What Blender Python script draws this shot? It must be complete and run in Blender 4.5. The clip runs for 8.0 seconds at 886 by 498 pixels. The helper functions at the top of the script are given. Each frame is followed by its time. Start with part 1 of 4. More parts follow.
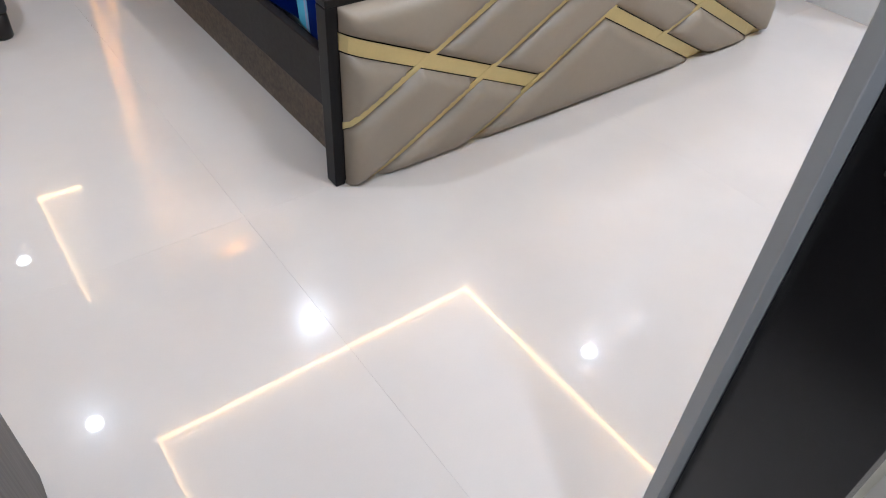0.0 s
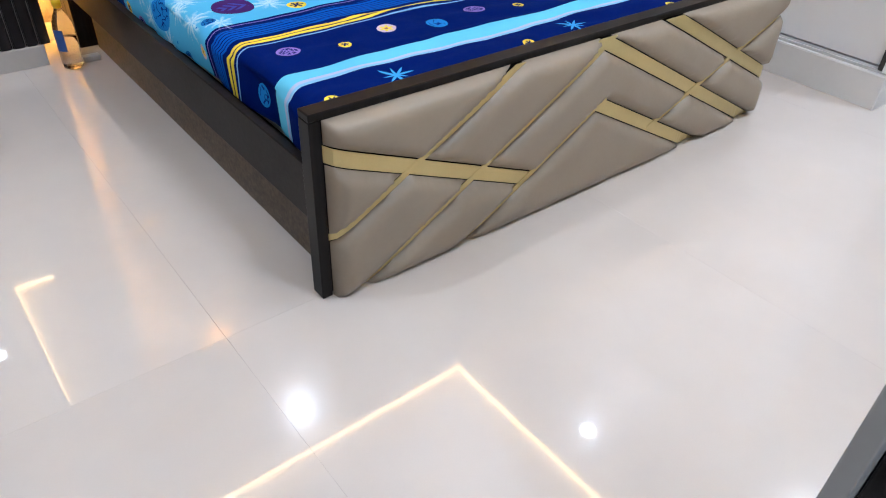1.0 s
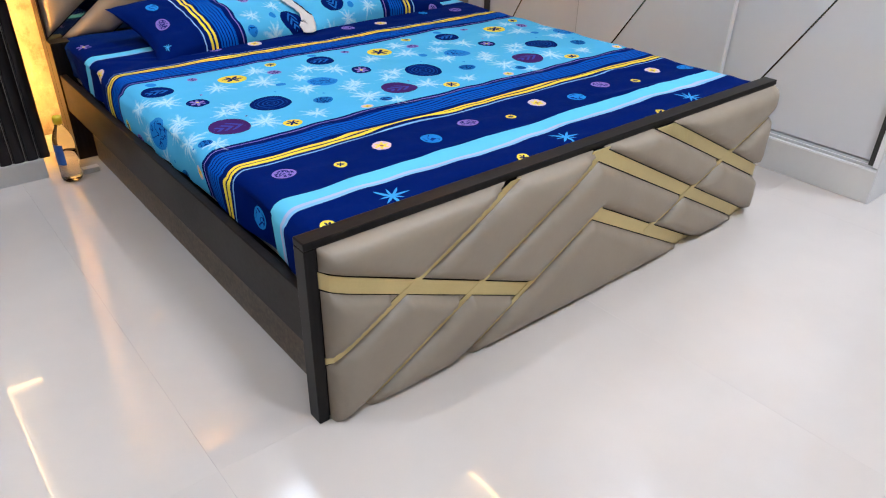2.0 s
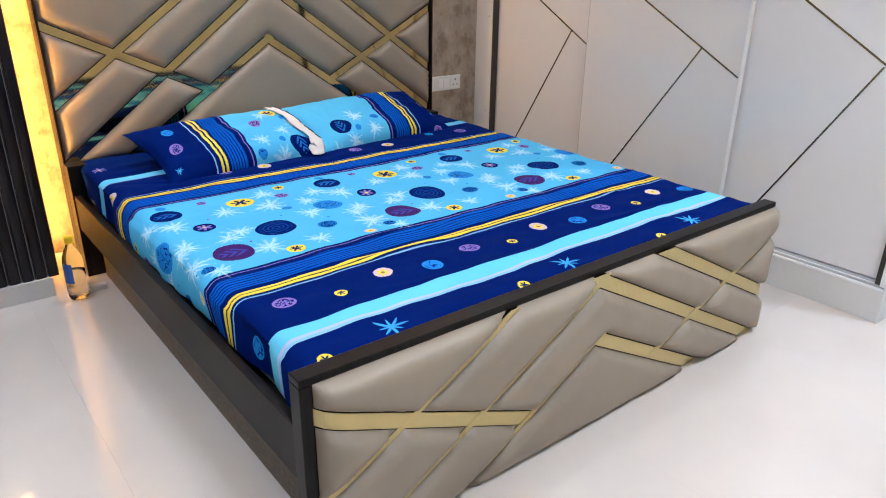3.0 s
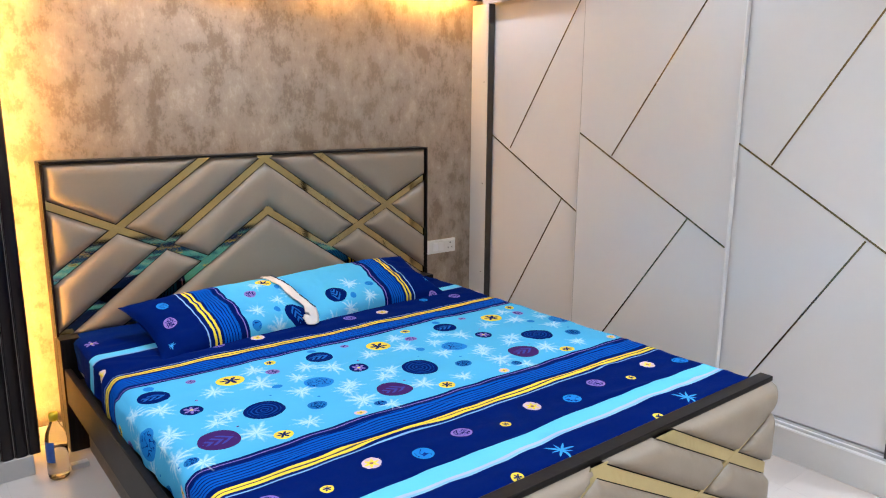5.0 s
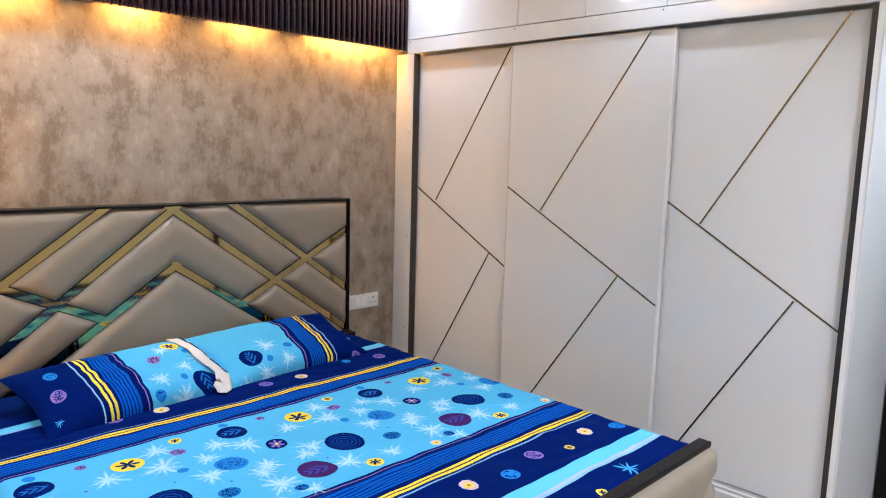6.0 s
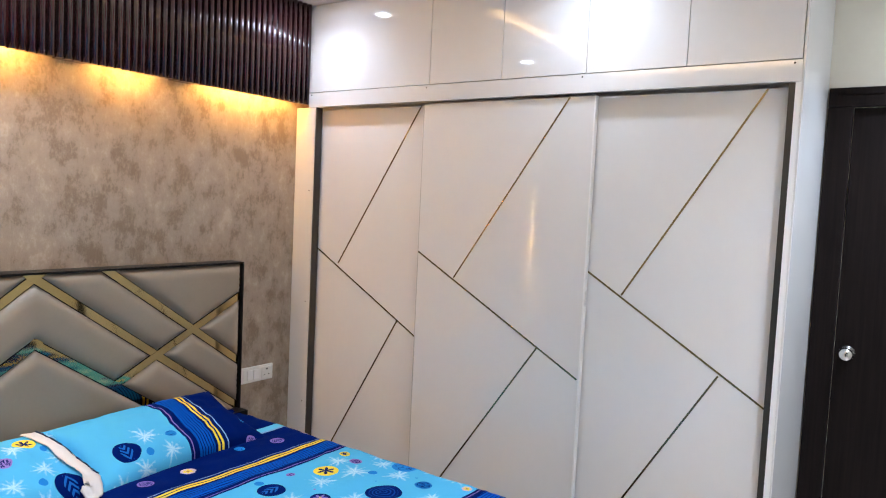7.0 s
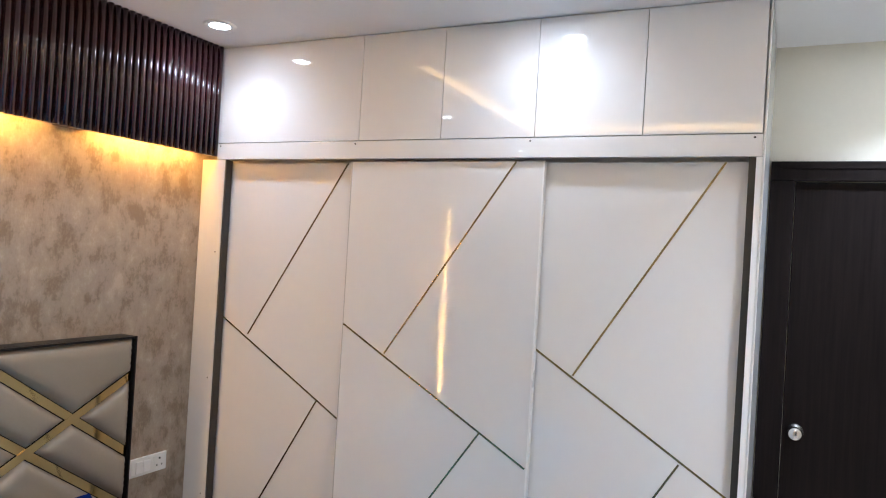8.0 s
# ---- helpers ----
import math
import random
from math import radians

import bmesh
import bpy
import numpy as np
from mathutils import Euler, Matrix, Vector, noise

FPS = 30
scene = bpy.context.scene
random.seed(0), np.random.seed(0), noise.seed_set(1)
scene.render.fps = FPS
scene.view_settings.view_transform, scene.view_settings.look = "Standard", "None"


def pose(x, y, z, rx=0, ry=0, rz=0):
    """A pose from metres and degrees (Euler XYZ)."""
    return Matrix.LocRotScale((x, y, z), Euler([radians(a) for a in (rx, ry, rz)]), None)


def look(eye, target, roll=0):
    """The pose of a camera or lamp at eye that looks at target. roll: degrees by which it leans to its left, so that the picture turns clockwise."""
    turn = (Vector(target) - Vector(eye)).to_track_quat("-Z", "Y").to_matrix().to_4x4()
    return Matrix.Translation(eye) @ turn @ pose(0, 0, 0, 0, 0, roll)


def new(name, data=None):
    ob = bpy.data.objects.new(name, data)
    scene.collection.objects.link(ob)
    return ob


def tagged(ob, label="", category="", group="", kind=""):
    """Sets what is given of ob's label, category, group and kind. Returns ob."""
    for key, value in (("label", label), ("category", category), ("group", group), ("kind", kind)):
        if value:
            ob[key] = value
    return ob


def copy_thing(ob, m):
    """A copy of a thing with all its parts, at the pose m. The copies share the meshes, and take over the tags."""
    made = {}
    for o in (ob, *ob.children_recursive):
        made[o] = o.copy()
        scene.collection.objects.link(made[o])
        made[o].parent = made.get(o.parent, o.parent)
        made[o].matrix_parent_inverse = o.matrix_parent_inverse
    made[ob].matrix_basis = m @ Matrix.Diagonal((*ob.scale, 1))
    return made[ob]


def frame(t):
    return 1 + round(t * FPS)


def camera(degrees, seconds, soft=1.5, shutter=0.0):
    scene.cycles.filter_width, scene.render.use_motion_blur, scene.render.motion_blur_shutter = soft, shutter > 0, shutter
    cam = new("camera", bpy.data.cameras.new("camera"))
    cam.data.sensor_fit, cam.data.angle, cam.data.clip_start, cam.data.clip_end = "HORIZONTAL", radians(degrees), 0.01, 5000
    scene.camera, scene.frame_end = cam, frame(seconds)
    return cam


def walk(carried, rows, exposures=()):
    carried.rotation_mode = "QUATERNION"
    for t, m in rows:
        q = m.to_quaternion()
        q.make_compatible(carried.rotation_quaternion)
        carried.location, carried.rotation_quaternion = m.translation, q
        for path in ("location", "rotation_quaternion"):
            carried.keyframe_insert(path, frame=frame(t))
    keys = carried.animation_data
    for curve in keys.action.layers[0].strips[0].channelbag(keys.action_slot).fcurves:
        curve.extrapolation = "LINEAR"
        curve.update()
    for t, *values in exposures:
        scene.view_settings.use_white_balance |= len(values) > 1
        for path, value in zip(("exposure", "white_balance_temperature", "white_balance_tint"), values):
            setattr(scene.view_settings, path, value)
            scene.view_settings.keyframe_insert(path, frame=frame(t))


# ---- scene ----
cam = camera(64.2, 8.0, 1.1)
PATH = [
    (0, (0.035, 0.016, 1.174), (0.969, 1.169, -0.167), 4.0),
    (0.5, (0.086, 0.058, 1.183), (1.054, 1.245, -0.102), 3.4),
    (1, (0.116, 0.153, 1.206), (1.141, 1.375, -0.001), 2.7),
    (1.5, (0.141, 0.198, 1.242), (1.204, 1.461, 0.113), 1.8),
    (3, (0.213, 0.232, 1.341), (1.366, 1.671, 0.566), 0.8),
    (3.5, (0.224, 0.235, 1.375), (1.385, 1.725, 0.716), 0.5),
    (4, (0.225, 0.24, 1.408), (1.394, 1.766, 0.857), 0.4),
    (4.2, (0.228, 0.238, 1.424), (1.398, 1.776, 0.91), 0.3),
    (5.3, (0.282, 0.261, 1.473), (1.541, 1.773, 1.114), 0.8),
    (5.5, (0.3, 0.289, 1.477), (1.595, 1.776, 1.143), 1.0),
    (6, (0.333, 0.409, 1.5), (1.744, 1.799, 1.225), 1.6),
    (6.5, (0.356, 0.546, 1.541), (1.885, 1.817, 1.33), 2.2),
    (7, (0.421, 0.677, 1.57), (2.057, 1.82, 1.438), 2.7),
    (7.5, (0.514, 0.844, 1.623), (2.244, 1.846, 1.588), 3.1),
    (8, (0.565, 1.012, 1.659), (2.365, 1.886, 1.67), 3.4),
]
walk(cam, [(t, look(eye, target, roll)) for t, eye, target, roll in PATH],
     ((0, 0.56), (1.5, 0.50), (3.0, 0.72), (4.0, 0.77), (5.5, 0.67), (7.0, 0.69), (8, 0.63)))

# ---- light and exposure ----
scene.view_settings.exposure = 0.15
world = bpy.data.worlds.new("world")
scene.world = world
world.use_nodes = True
world.node_tree.nodes["Background"].inputs[0].default_value = (0.9, 0.95, 1.0, 1)
world.node_tree.nodes["Background"].inputs[1].default_value = 0.02
LENS = 58.0                # radiance of the downlight lenses
LAMP_WATTS = 78.0           # each downlight's beam
COVE = 8.0                 # radiance of the warm strips round the ceiling recess
WARM = 90.0                 # radiance of the warm strips on the head wall
WARM_COLOUR = (1.0, 0.50, 0.11)

# plan: the room, in metres
WALL_N, WALL_S = 3.57, 0.20         # head wall, entrance wall (room side)
WALL_W, WALL_E = -0.75, 3.73
CEIL = 2.575
TRAY = (0.215, 2.61, 0.95, 2.885)     # recess in the ceiling
FRONT = 3.118                        # front of the wardrobe's carcass


# ---- helpers of this scene ----
def link(name, bm, material, smooth=False):
    me = bpy.data.meshes.new(name)
    bmesh.ops.recalc_face_normals(bm, faces=bm.faces)
    bm.to_mesh(me)
    bm.free()
    if smooth:
        for p in me.polygons:
            p.use_smooth = True
    me.materials.append(material)
    return new(name, me)


def thing(name, at, label, category, group="", kind=""):
    ob = new(name)
    ob.empty_display_size = 0.05
    ob.location = at
    return tagged(ob, label, category, group, kind)


def under(ob, parent):
    bpy.context.view_layer.update()
    ob.parent = parent
    ob.matrix_parent_inverse = parent.matrix_world.inverted()
    return ob


def part(name, bm, material, parent, label="", smooth=False):
    ob = under(link(name, bm, material, smooth), parent)
    return tagged(ob, label) if label else ob


def box(x0, x1, y0, y1, z0, z1, bevel=0.0, segments=2, bm=None):
    made = bm or bmesh.new()
    r = bmesh.ops.create_cube(made, size=1.0)
    m = Matrix.Translation(((x0 + x1) / 2, (y0 + y1) / 2, (z0 + z1) / 2)) @ Matrix.Diagonal((x1 - x0, y1 - y0, z1 - z0, 1))
    bmesh.ops.transform(made, matrix=m, verts=r["verts"])
    if bevel:
        edges = list({e for v in r["verts"] for e in v.link_edges})
        bmesh.ops.bevel(made, geom=edges, offset=bevel, segments=segments, affect="EDGES", profile=0.5)
    return made


def turned(profile, segments=32, at=(0, 0, 0), axis="z"):
    """A solid of revolution from (radius, height) pairs."""
    bm = bmesh.new()
    rings = []
    for r, h in profile:
        ring = []
        for i in range(segments):
            a = 2 * math.pi * i / segments
            p = Vector((r * math.cos(a), r * math.sin(a), h))
            if axis == "x":
                p = Vector((-p.z, p.x, p.y))
            ring.append(bm.verts.new(p + Vector(at)))
        rings.append(ring)
    for a, b in zip(rings, rings[1:]):
        for i in range(segments):
            j = (i + 1) % segments
            bm.faces.new((a[i], a[j], b[j], b[i]))
    for ring in (rings[0], rings[-1]):
        bm.faces.new(ring)
    return bm


def prism(points, put, depth):
    """A flat piece with the outline points (2D); put(u, v, w) gives its place, w from 0 to depth."""
    bm = bmesh.new()
    a = [bm.verts.new(put(u, v, 0)) for u, v in points]
    b = [bm.verts.new(put(u, v, depth)) for u, v in points]
    bm.faces.new(a)
    bm.faces.new(b)
    for i in range(len(a)):
        j = (i + 1) % len(a)
        bm.faces.new((a[i], a[j], b[j], b[i]))
    return bm


def ribbon(p, q, width):
    """The outline of a straight strip from p to q."""
    p, q = Vector(p), Vector(q)
    n = (q - p).normalized()
    n = Vector((-n.y, n.x)) * width / 2
    return [tuple(p + n), tuple(q + n), tuple(q - n), tuple(p - n)]


def cross(a, b, c, d):
    """Where the line a-b meets the line c-d."""
    a, b, c, d = map(Vector, (a, b, c, d))
    r, s, w = b - a, d - c, c - a
    t = (w.x * s.y - w.y * s.x) / (r.x * s.y - r.y * s.x)
    return tuple(a + r * t)


# ---- materials ----
class Nodes:
    """Short names for shader nodes."""

    def __init__(self, name):
        self.mat = bpy.data.materials.new(name)
        self.mat.use_nodes = True
        self.tree = self.mat.node_tree
        self.out = self.tree.nodes["Principled BSDF"]

    def add(self, kind):
        return self.tree.nodes.new(kind)

    def wire(self, value, socket):
        if isinstance(value, bpy.types.NodeSocket):
            self.tree.links.new(value, socket)
        elif value is not None:
            socket.default_value = value

    def m(self, op, a, b=None, c=None):
        n = self.add("ShaderNodeMath")
        n.operation = op
        for v, s in zip((a, b, c), n.inputs):
            self.wire(v, s)
        return n.outputs[0]

    def coords(self, scale=(1, 1, 1), source="Object"):
        tc = self.add("ShaderNodeTexCoord")
        mp = self.add("ShaderNodeMapping")
        mp.inputs["Scale"].default_value = scale
        self.wire(tc.outputs[source], mp.inputs["Vector"])
        return mp.outputs[0]

    def noise(self, vector, scale, detail=4, rough=0.55):
        n = self.add("ShaderNodeTexNoise")
        self.wire(vector, n.inputs["Vector"])
        n.inputs["Scale"].default_value = scale
        n.inputs["Detail"].default_value = detail
        n.inputs["Roughness"].default_value = rough
        return n.outputs["Fac"]

    def ramp(self, fac, stops, mode="LINEAR"):
        n = self.add("ShaderNodeValToRGB")
        n.color_ramp.interpolation = mode
        el = n.color_ramp.elements
        while len(el) > 1:
            el.remove(el[-1])
        el[0].position, el[0].color = stops[0][0], (*stops[0][1], 1)
        for p, c in stops[1:]:
            el.new(p).color = (*c, 1)
        self.wire(fac, n.inputs[0])
        return n.outputs[0]

    def mix(self, fac, a, b):
        n = self.add("ShaderNodeMix")
        n.data_type = "RGBA"
        self.wire(fac, n.inputs[0])
        for v, s in ((a, n.inputs[6]), (b, n.inputs[7])):
            self.wire((*v, 1) if isinstance(v, tuple) else v, s)
        return n.outputs[2]

    def bump(self, height, strength, distance=0.002):
        n = self.add("ShaderNodeBump")
        n.inputs["Strength"].default_value = strength
        n.inputs["Distance"].default_value = distance
        self.wire(height, n.inputs["Height"])
        self.wire(n.outputs[0], self.out.inputs["Normal"])

    def done(self, colour, rough, metal=0.0, coat=0.0, coat_rough=0.03, **more):
        i = self.out.inputs
        self.wire((*colour, 1) if isinstance(colour, tuple) else colour, i["Base Color"])
        self.wire(rough, i["Roughness"])
        i["Metallic"].default_value = metal
        i["Coat Weight"].default_value = coat
        i["Coat Roughness"].default_value = coat_rough
        for k, v in more.items():
            i[k.replace("_", " ")].default_value = v
        return self.mat


def grained(name, colour, spread=0.12, scale=6.0, rough=0.4, rough_spread=0.08, stretch=(1, 1, 1), bump=0.0, bump_scale=120, **more):
    """A plain surface with a slow and a fine variation of tone and gloss."""
    n = Nodes(name)
    co = n.coords(stretch)
    slow, fine = n.noise(co, scale, 3), n.noise(co, scale * 14, 4)
    both = n.m("ADD", n.m("MULTIPLY", slow, 0.65), n.m("MULTIPLY", fine, 0.35))
    lo, hi = tuple(c * (1 - spread) for c in colour), tuple(min(1, c * (1 + spread)) for c in colour)
    col = n.ramp(both, [(0.3, lo), (0.7, hi)])
    r = n.m("MULTIPLY_ADD", slow, 2 * rough_spread, rough - rough_spread)
    if bump:
        n.bump(n.noise(co, bump_scale, 4), bump)
    return n.done(col, r, **more)


def glowing(name, colour, strength):
    n = Nodes(name)
    n.out.inputs["Emission Color"].default_value = (*colour, 1)
    n.out.inputs["Emission Strength"].default_value = strength
    return n.done(tuple(0.8 * c for c in colour), 0.5)


def clear(name, colour=(1, 1, 1), ior=1.45, rough=0.02):
    return Nodes(name).done(colour, rough, Transmission_Weight=1.0, IOR=ior)


def wallpaper():
    n = Nodes("metallic_wallpaper")
    patch = n.noise(n.coords((1, 1, 0.75)), 11, 4, 0.6)
    brush = n.noise(n.coords((1, 1, 0.45)), 42, 4, 0.7)
    weave = n.noise(n.coords((300, 300, 60)), 1.0, 2)
    grit = n.noise(n.coords((1, 1, 0.7)), 150, 5, 0.85)
    a = n.m("ADD", n.m("ADD", n.m("MULTIPLY", patch, 0.54), n.m("MULTIPLY", brush, 0.22)), n.m("MULTIPLY", grit, 0.24))
    col = n.ramp(a, [(0.41, (0.250, 0.195, 0.146)), (0.46, (0.302, 0.241, 0.188)), (0.49, (0.366, 0.300, 0.243)), (0.55, (0.398, 0.326, 0.262)), (0.62, (0.48, 0.41, 0.345))])
    n.bump(n.m("ADD", n.m("MULTIPLY", grit, 0.9), n.m("MULTIPLY", weave, 0.5)), 0.6, 0.005)
    rough = n.m("ADD", n.m("MULTIPLY_ADD", a, -0.5, 0.60), n.m("MULTIPLY", grit, 0.16))
    return n.done(col, rough, metal=0.32)


def dark_wood(name, colour, rough=0.35, stretch=(30, 30, 1.2), coat=0.0, shine=0.22):
    n = Nodes(name)
    grain = n.noise(n.coords(stretch), 2.5, 5, 0.6)
    big = n.noise(n.coords(), 3, 2)
    lo, hi = tuple(c * 0.6 for c in colour), tuple(c * 1.5 for c in colour)
    col = n.ramp(grain, [(0.3, lo), (0.7, hi)])
    n.bump(grain, 0.08, 0.001)
    return n.done(col, n.m("MULTIPLY_ADD", big, 0.14, rough - 0.07), coat=coat, coat_rough=0.08, Specular_IOR_Level=shine)


def floor_tile():
    n = Nodes("polished_porcelain")
    info = n.add("ShaderNodeObjectInfo")
    cloud = n.noise(n.coords(), 1.6, 5, 0.6)
    speck = n.noise(n.coords(), 260, 2)
    tone = n.m("ADD", n.m("MULTIPLY", cloud, 0.8), n.m("MULTIPLY", speck, 0.12))
    tone = n.m("ADD", tone, n.m("MULTIPLY", info.outputs["Random"], 0.04))
    col = n.ramp(tone, [(0.30, (0.570, 0.510, 0.466)), (0.65, (0.640, 0.576, 0.528))])
    n.bump(n.noise(n.coords(), 1.4, 2), 0.01, 0.004)
    return n.done(col, 0.15, coat=1.0, coat_rough=0.008, Specular_IOR_Level=0.30, Coat_IOR=1.58)


NAVY, ROYAL, CYAN, SKY = (0.0006, 0.011, 0.115), (0.002, 0.095, 0.50), (0.13, 0.58, 0.84), (0.085, 0.47, 0.80)
YELLOW, LILAC, PALE, PLUM, TEAL = (0.86, 0.66, 0.07), (0.25, 0.18, 0.55), (0.60, 0.82, 0.92), (0.055, 0.02, 0.13), (0.015, 0.22, 0.66)
REPEAT = 0.625              # width of one repeat of the print


def motif(n, u, v, col, spot, kind):
    """Lays one repeated printed motif over the colour col."""
    cu, cv, radius = spot
    du = n.m("MULTIPLY", n.m("SUBTRACT", n.m("FRACT", n.m("MULTIPLY_ADD", u, 1 / REPEAT, 0.5 - cu / REPEAT)), 0.5), REPEAT)
    dv = n.m("SUBTRACT", v, cv)
    r = n.m("MULTIPLY", n.m("SQRT", n.m("ADD", n.m("MULTIPLY", du, du), n.m("MULTIPLY", dv, dv))), 1 / radius)
    inside = n.m("LESS_THAN", r, 1.0)
    prints = {"disc": (NAVY, (0.012, 0.13, 0.50)), "rings": (NAVY, (0.004, 0.05, 0.27)), "plum": (PLUM, (0.05, 0.06, 0.33)), "teal": (TEAL, (0.004, 0.03, 0.22)),
              "speck": ((0.01, 0.16, 0.50), NAVY), "lilac": (LILAC, NAVY), "dot": (TEAL, TEAL)}
    if kind in prints:
        base, line = prints[kind]
        core = n.m("LESS_THAN", r, 0.80)
        if kind in ("disc", "plum"):
            rib = n.m("SINE", n.m("MULTIPLY", n.m("ADD", n.m("MULTIPLY", n.m("ABSOLUTE", dv), 1.3), du), 13.0 / radius))
            width = n.m("SUBTRACT", 0.46, n.m("MULTIPLY", n.m("ABSOLUTE", du), 0.35 / radius))
            leaf = n.m("LESS_THAN", n.m("MULTIPLY", n.m("ABSOLUTE", dv), 1 / radius), width)
            pat = n.m("MULTIPLY", n.m("GREATER_THAN", rib, 0.0), leaf)
        elif kind == "rings":
            wob = n.m("MULTIPLY", n.noise(n.coords(), 30, 2), 5.0)
            pat = n.m("GREATER_THAN", n.m("SINE", n.m("ADD", n.m("MULTIPLY", r, 30.0), wob)), 0.35)
        elif kind == "teal":
            pat = n.m("LESS_THAN", n.m("ABSOLUTE", n.m("SUBTRACT", n.noise(n.coords(), 38, 1), 0.5)), 0.028)
        else:
            pat = n.m("GREATER_THAN", n.noise(n.coords(), 170, 1), 0.52)
        return n.mix(inside, col, n.mix(n.m("MULTIPLY", pat, core), base, line))
    angle = n.m("ARCTAN2", dv, du)
    if kind in ("flower", "dark_flower"):
        tip = n.m("ABSOLUTE", n.m("COSINE", n.m("MULTIPLY_ADD", angle, 3.0, cu * 9.0)))
        petal = n.m("MULTIPLY_ADD", n.m("POWER", tip, 1.3), 0.55, 0.18)
        in_petal = n.m("LESS_THAN", r, petal)
        eye = n.m("LESS_THAN", r, 0.16)
        base, leaf, mid = (YELLOW, (0.01, 0.02, 0.10), (0.01, 0.02, 0.10)) if kind == "flower" else (NAVY, LILAC, YELLOW)
        return n.mix(inside, col, n.mix(eye, n.mix(in_petal, base, leaf), mid))
    if kind == "bloom":
        petal = n.m("MULTIPLY_ADD", n.m("COSINE", n.m("MULTIPLY", angle, 6.0)), 0.20, 0.58)
        edge = n.m("MULTIPLY_ADD", n.noise(n.coords(), 90, 2), 0.3, 0.82)
        col = n.mix(n.m("LESS_THAN", r, edge), col, (0.62, 0.50, 0.62))
        col = n.mix(n.m("LESS_THAN", r, petal), col, YELLOW)
        return n.mix(n.m("LESS_THAN", r, 0.2), col, (0.35, 0.16, 0.12))
    # ragged spikes of uneven length round a full middle
    turn = n.m("ADD", n.m("MULTIPLY", angle, 1 / (2 * math.pi)), cu * 7.3 + cv * 3.1)
    points = {"star": 8.0, "splash": 10.0}[kind]
    tooth = n.m("MULTIPLY", n.m("ABSOLUTE", n.m("SUBTRACT", n.m("FRACT", n.m("MULTIPLY", turn, points)), 0.5)), 2.0)
    uneven = n.m("MULTIPLY_ADD", n.m("SINE", n.m("MULTIPLY", turn, 2 * math.pi * 3.0)), 0.18, 0.82)
    if kind == "star":
        spike = n.m("MULTIPLY", n.m("MULTIPLY_ADD", n.m("POWER", tooth, 1.6), 0.78, 0.22), uneven)
        return n.mix(n.m("LESS_THAN", r, spike), col, (0.05, 0.36, 0.80))
    fine = n.m("MULTIPLY", n.m("ABSOLUTE", n.m("SUBTRACT", n.m("FRACT", n.m("MULTIPLY", turn, 27.0)), 0.5)), 0.30)
    spike = n.m("MULTIPLY", n.m("ADD", n.m("MULTIPLY_ADD", n.m("POWER", tooth, 1.4), 0.62, 0.34), fine), uneven)
    grain = n.m("MULTIPLY_ADD", n.noise(n.coords(), 75, 3, 0.7), 1.3, -0.65)
    soft = n.m("MULTIPLY_ADD", n.m("ADD", n.m("SUBTRACT", spike, r), n.m("MULTIPLY", grain, 1.1)), 1.5, 0.22)
    soft = n.m("MULTIPLY", n.m("MINIMUM", n.m("MAXIMUM", soft, 0.0), 1.0), 0.74)
    return n.mix(soft, col, PALE)


def cloth(name, stops, motifs, lines, wavy=0.0, drift=0.03):
    """Printed cotton: bands along v, repeated motifs, and fine lines in the royal-blue bands."""
    n = Nodes(name)
    uv = n.add("ShaderNodeUVMap")
    uv.uv_map = "cloth"
    sep = n.add("ShaderNodeSeparateXYZ")
    n.wire(uv.outputs[0], sep.inputs[0])
    pull = n.m("MULTIPLY", n.m("SUBTRACT", n.noise(n.coords((0.6, 1, 1)), 4.5, 2), 0.5), drift)
    u, v = sep.outputs[0], n.m("ADD", sep.outputs[1], pull)
    shift = n.m("MULTIPLY", n.m("SINE", n.m("MULTIPLY", u, 42.0)), wavy)
    band = n.m("ADD", v, shift)
    col = n.mix(0.0, stops[0][1], stops[0][1])
    for p, c in stops[1:]:
        col = n.mix(n.m("GREATER_THAN", band, p), col, c)
    for a, b in lines:
        stripe = n.m("GREATER_THAN", n.m("SINE", n.m("MULTIPLY", v, 470.0)), 0.55)
        inside = n.m("MULTIPLY", n.m("GREATER_THAN", v, a), n.m("LESS_THAN", v, b))
        col = n.mix(n.m("MULTIPLY", stripe, inside), col, (0.003, 0.012, 0.13))
    for spot, kind in motifs:
        col = motif(n, u, v, col, spot, kind)
    weave = n.noise(n.coords((1, 1, 1)), 420, 2)
    crease = n.noise(n.coords(), 9, 4, 0.6)
    n.bump(n.m("ADD", n.m("MULTIPLY", crease, 1.0), n.m("MULTIPLY", weave, 0.12)), 0.5, 0.006)
    fade = n.m("MULTIPLY_ADD", n.noise(n.coords(), 5, 3), 0.22, 0.0)
    col = n.mix(fade, col, n.mix(0.5, col, (0.0, 0.0, 0.02)))
    return n.done(col, 0.8, Specular_IOR_Level=0.02)


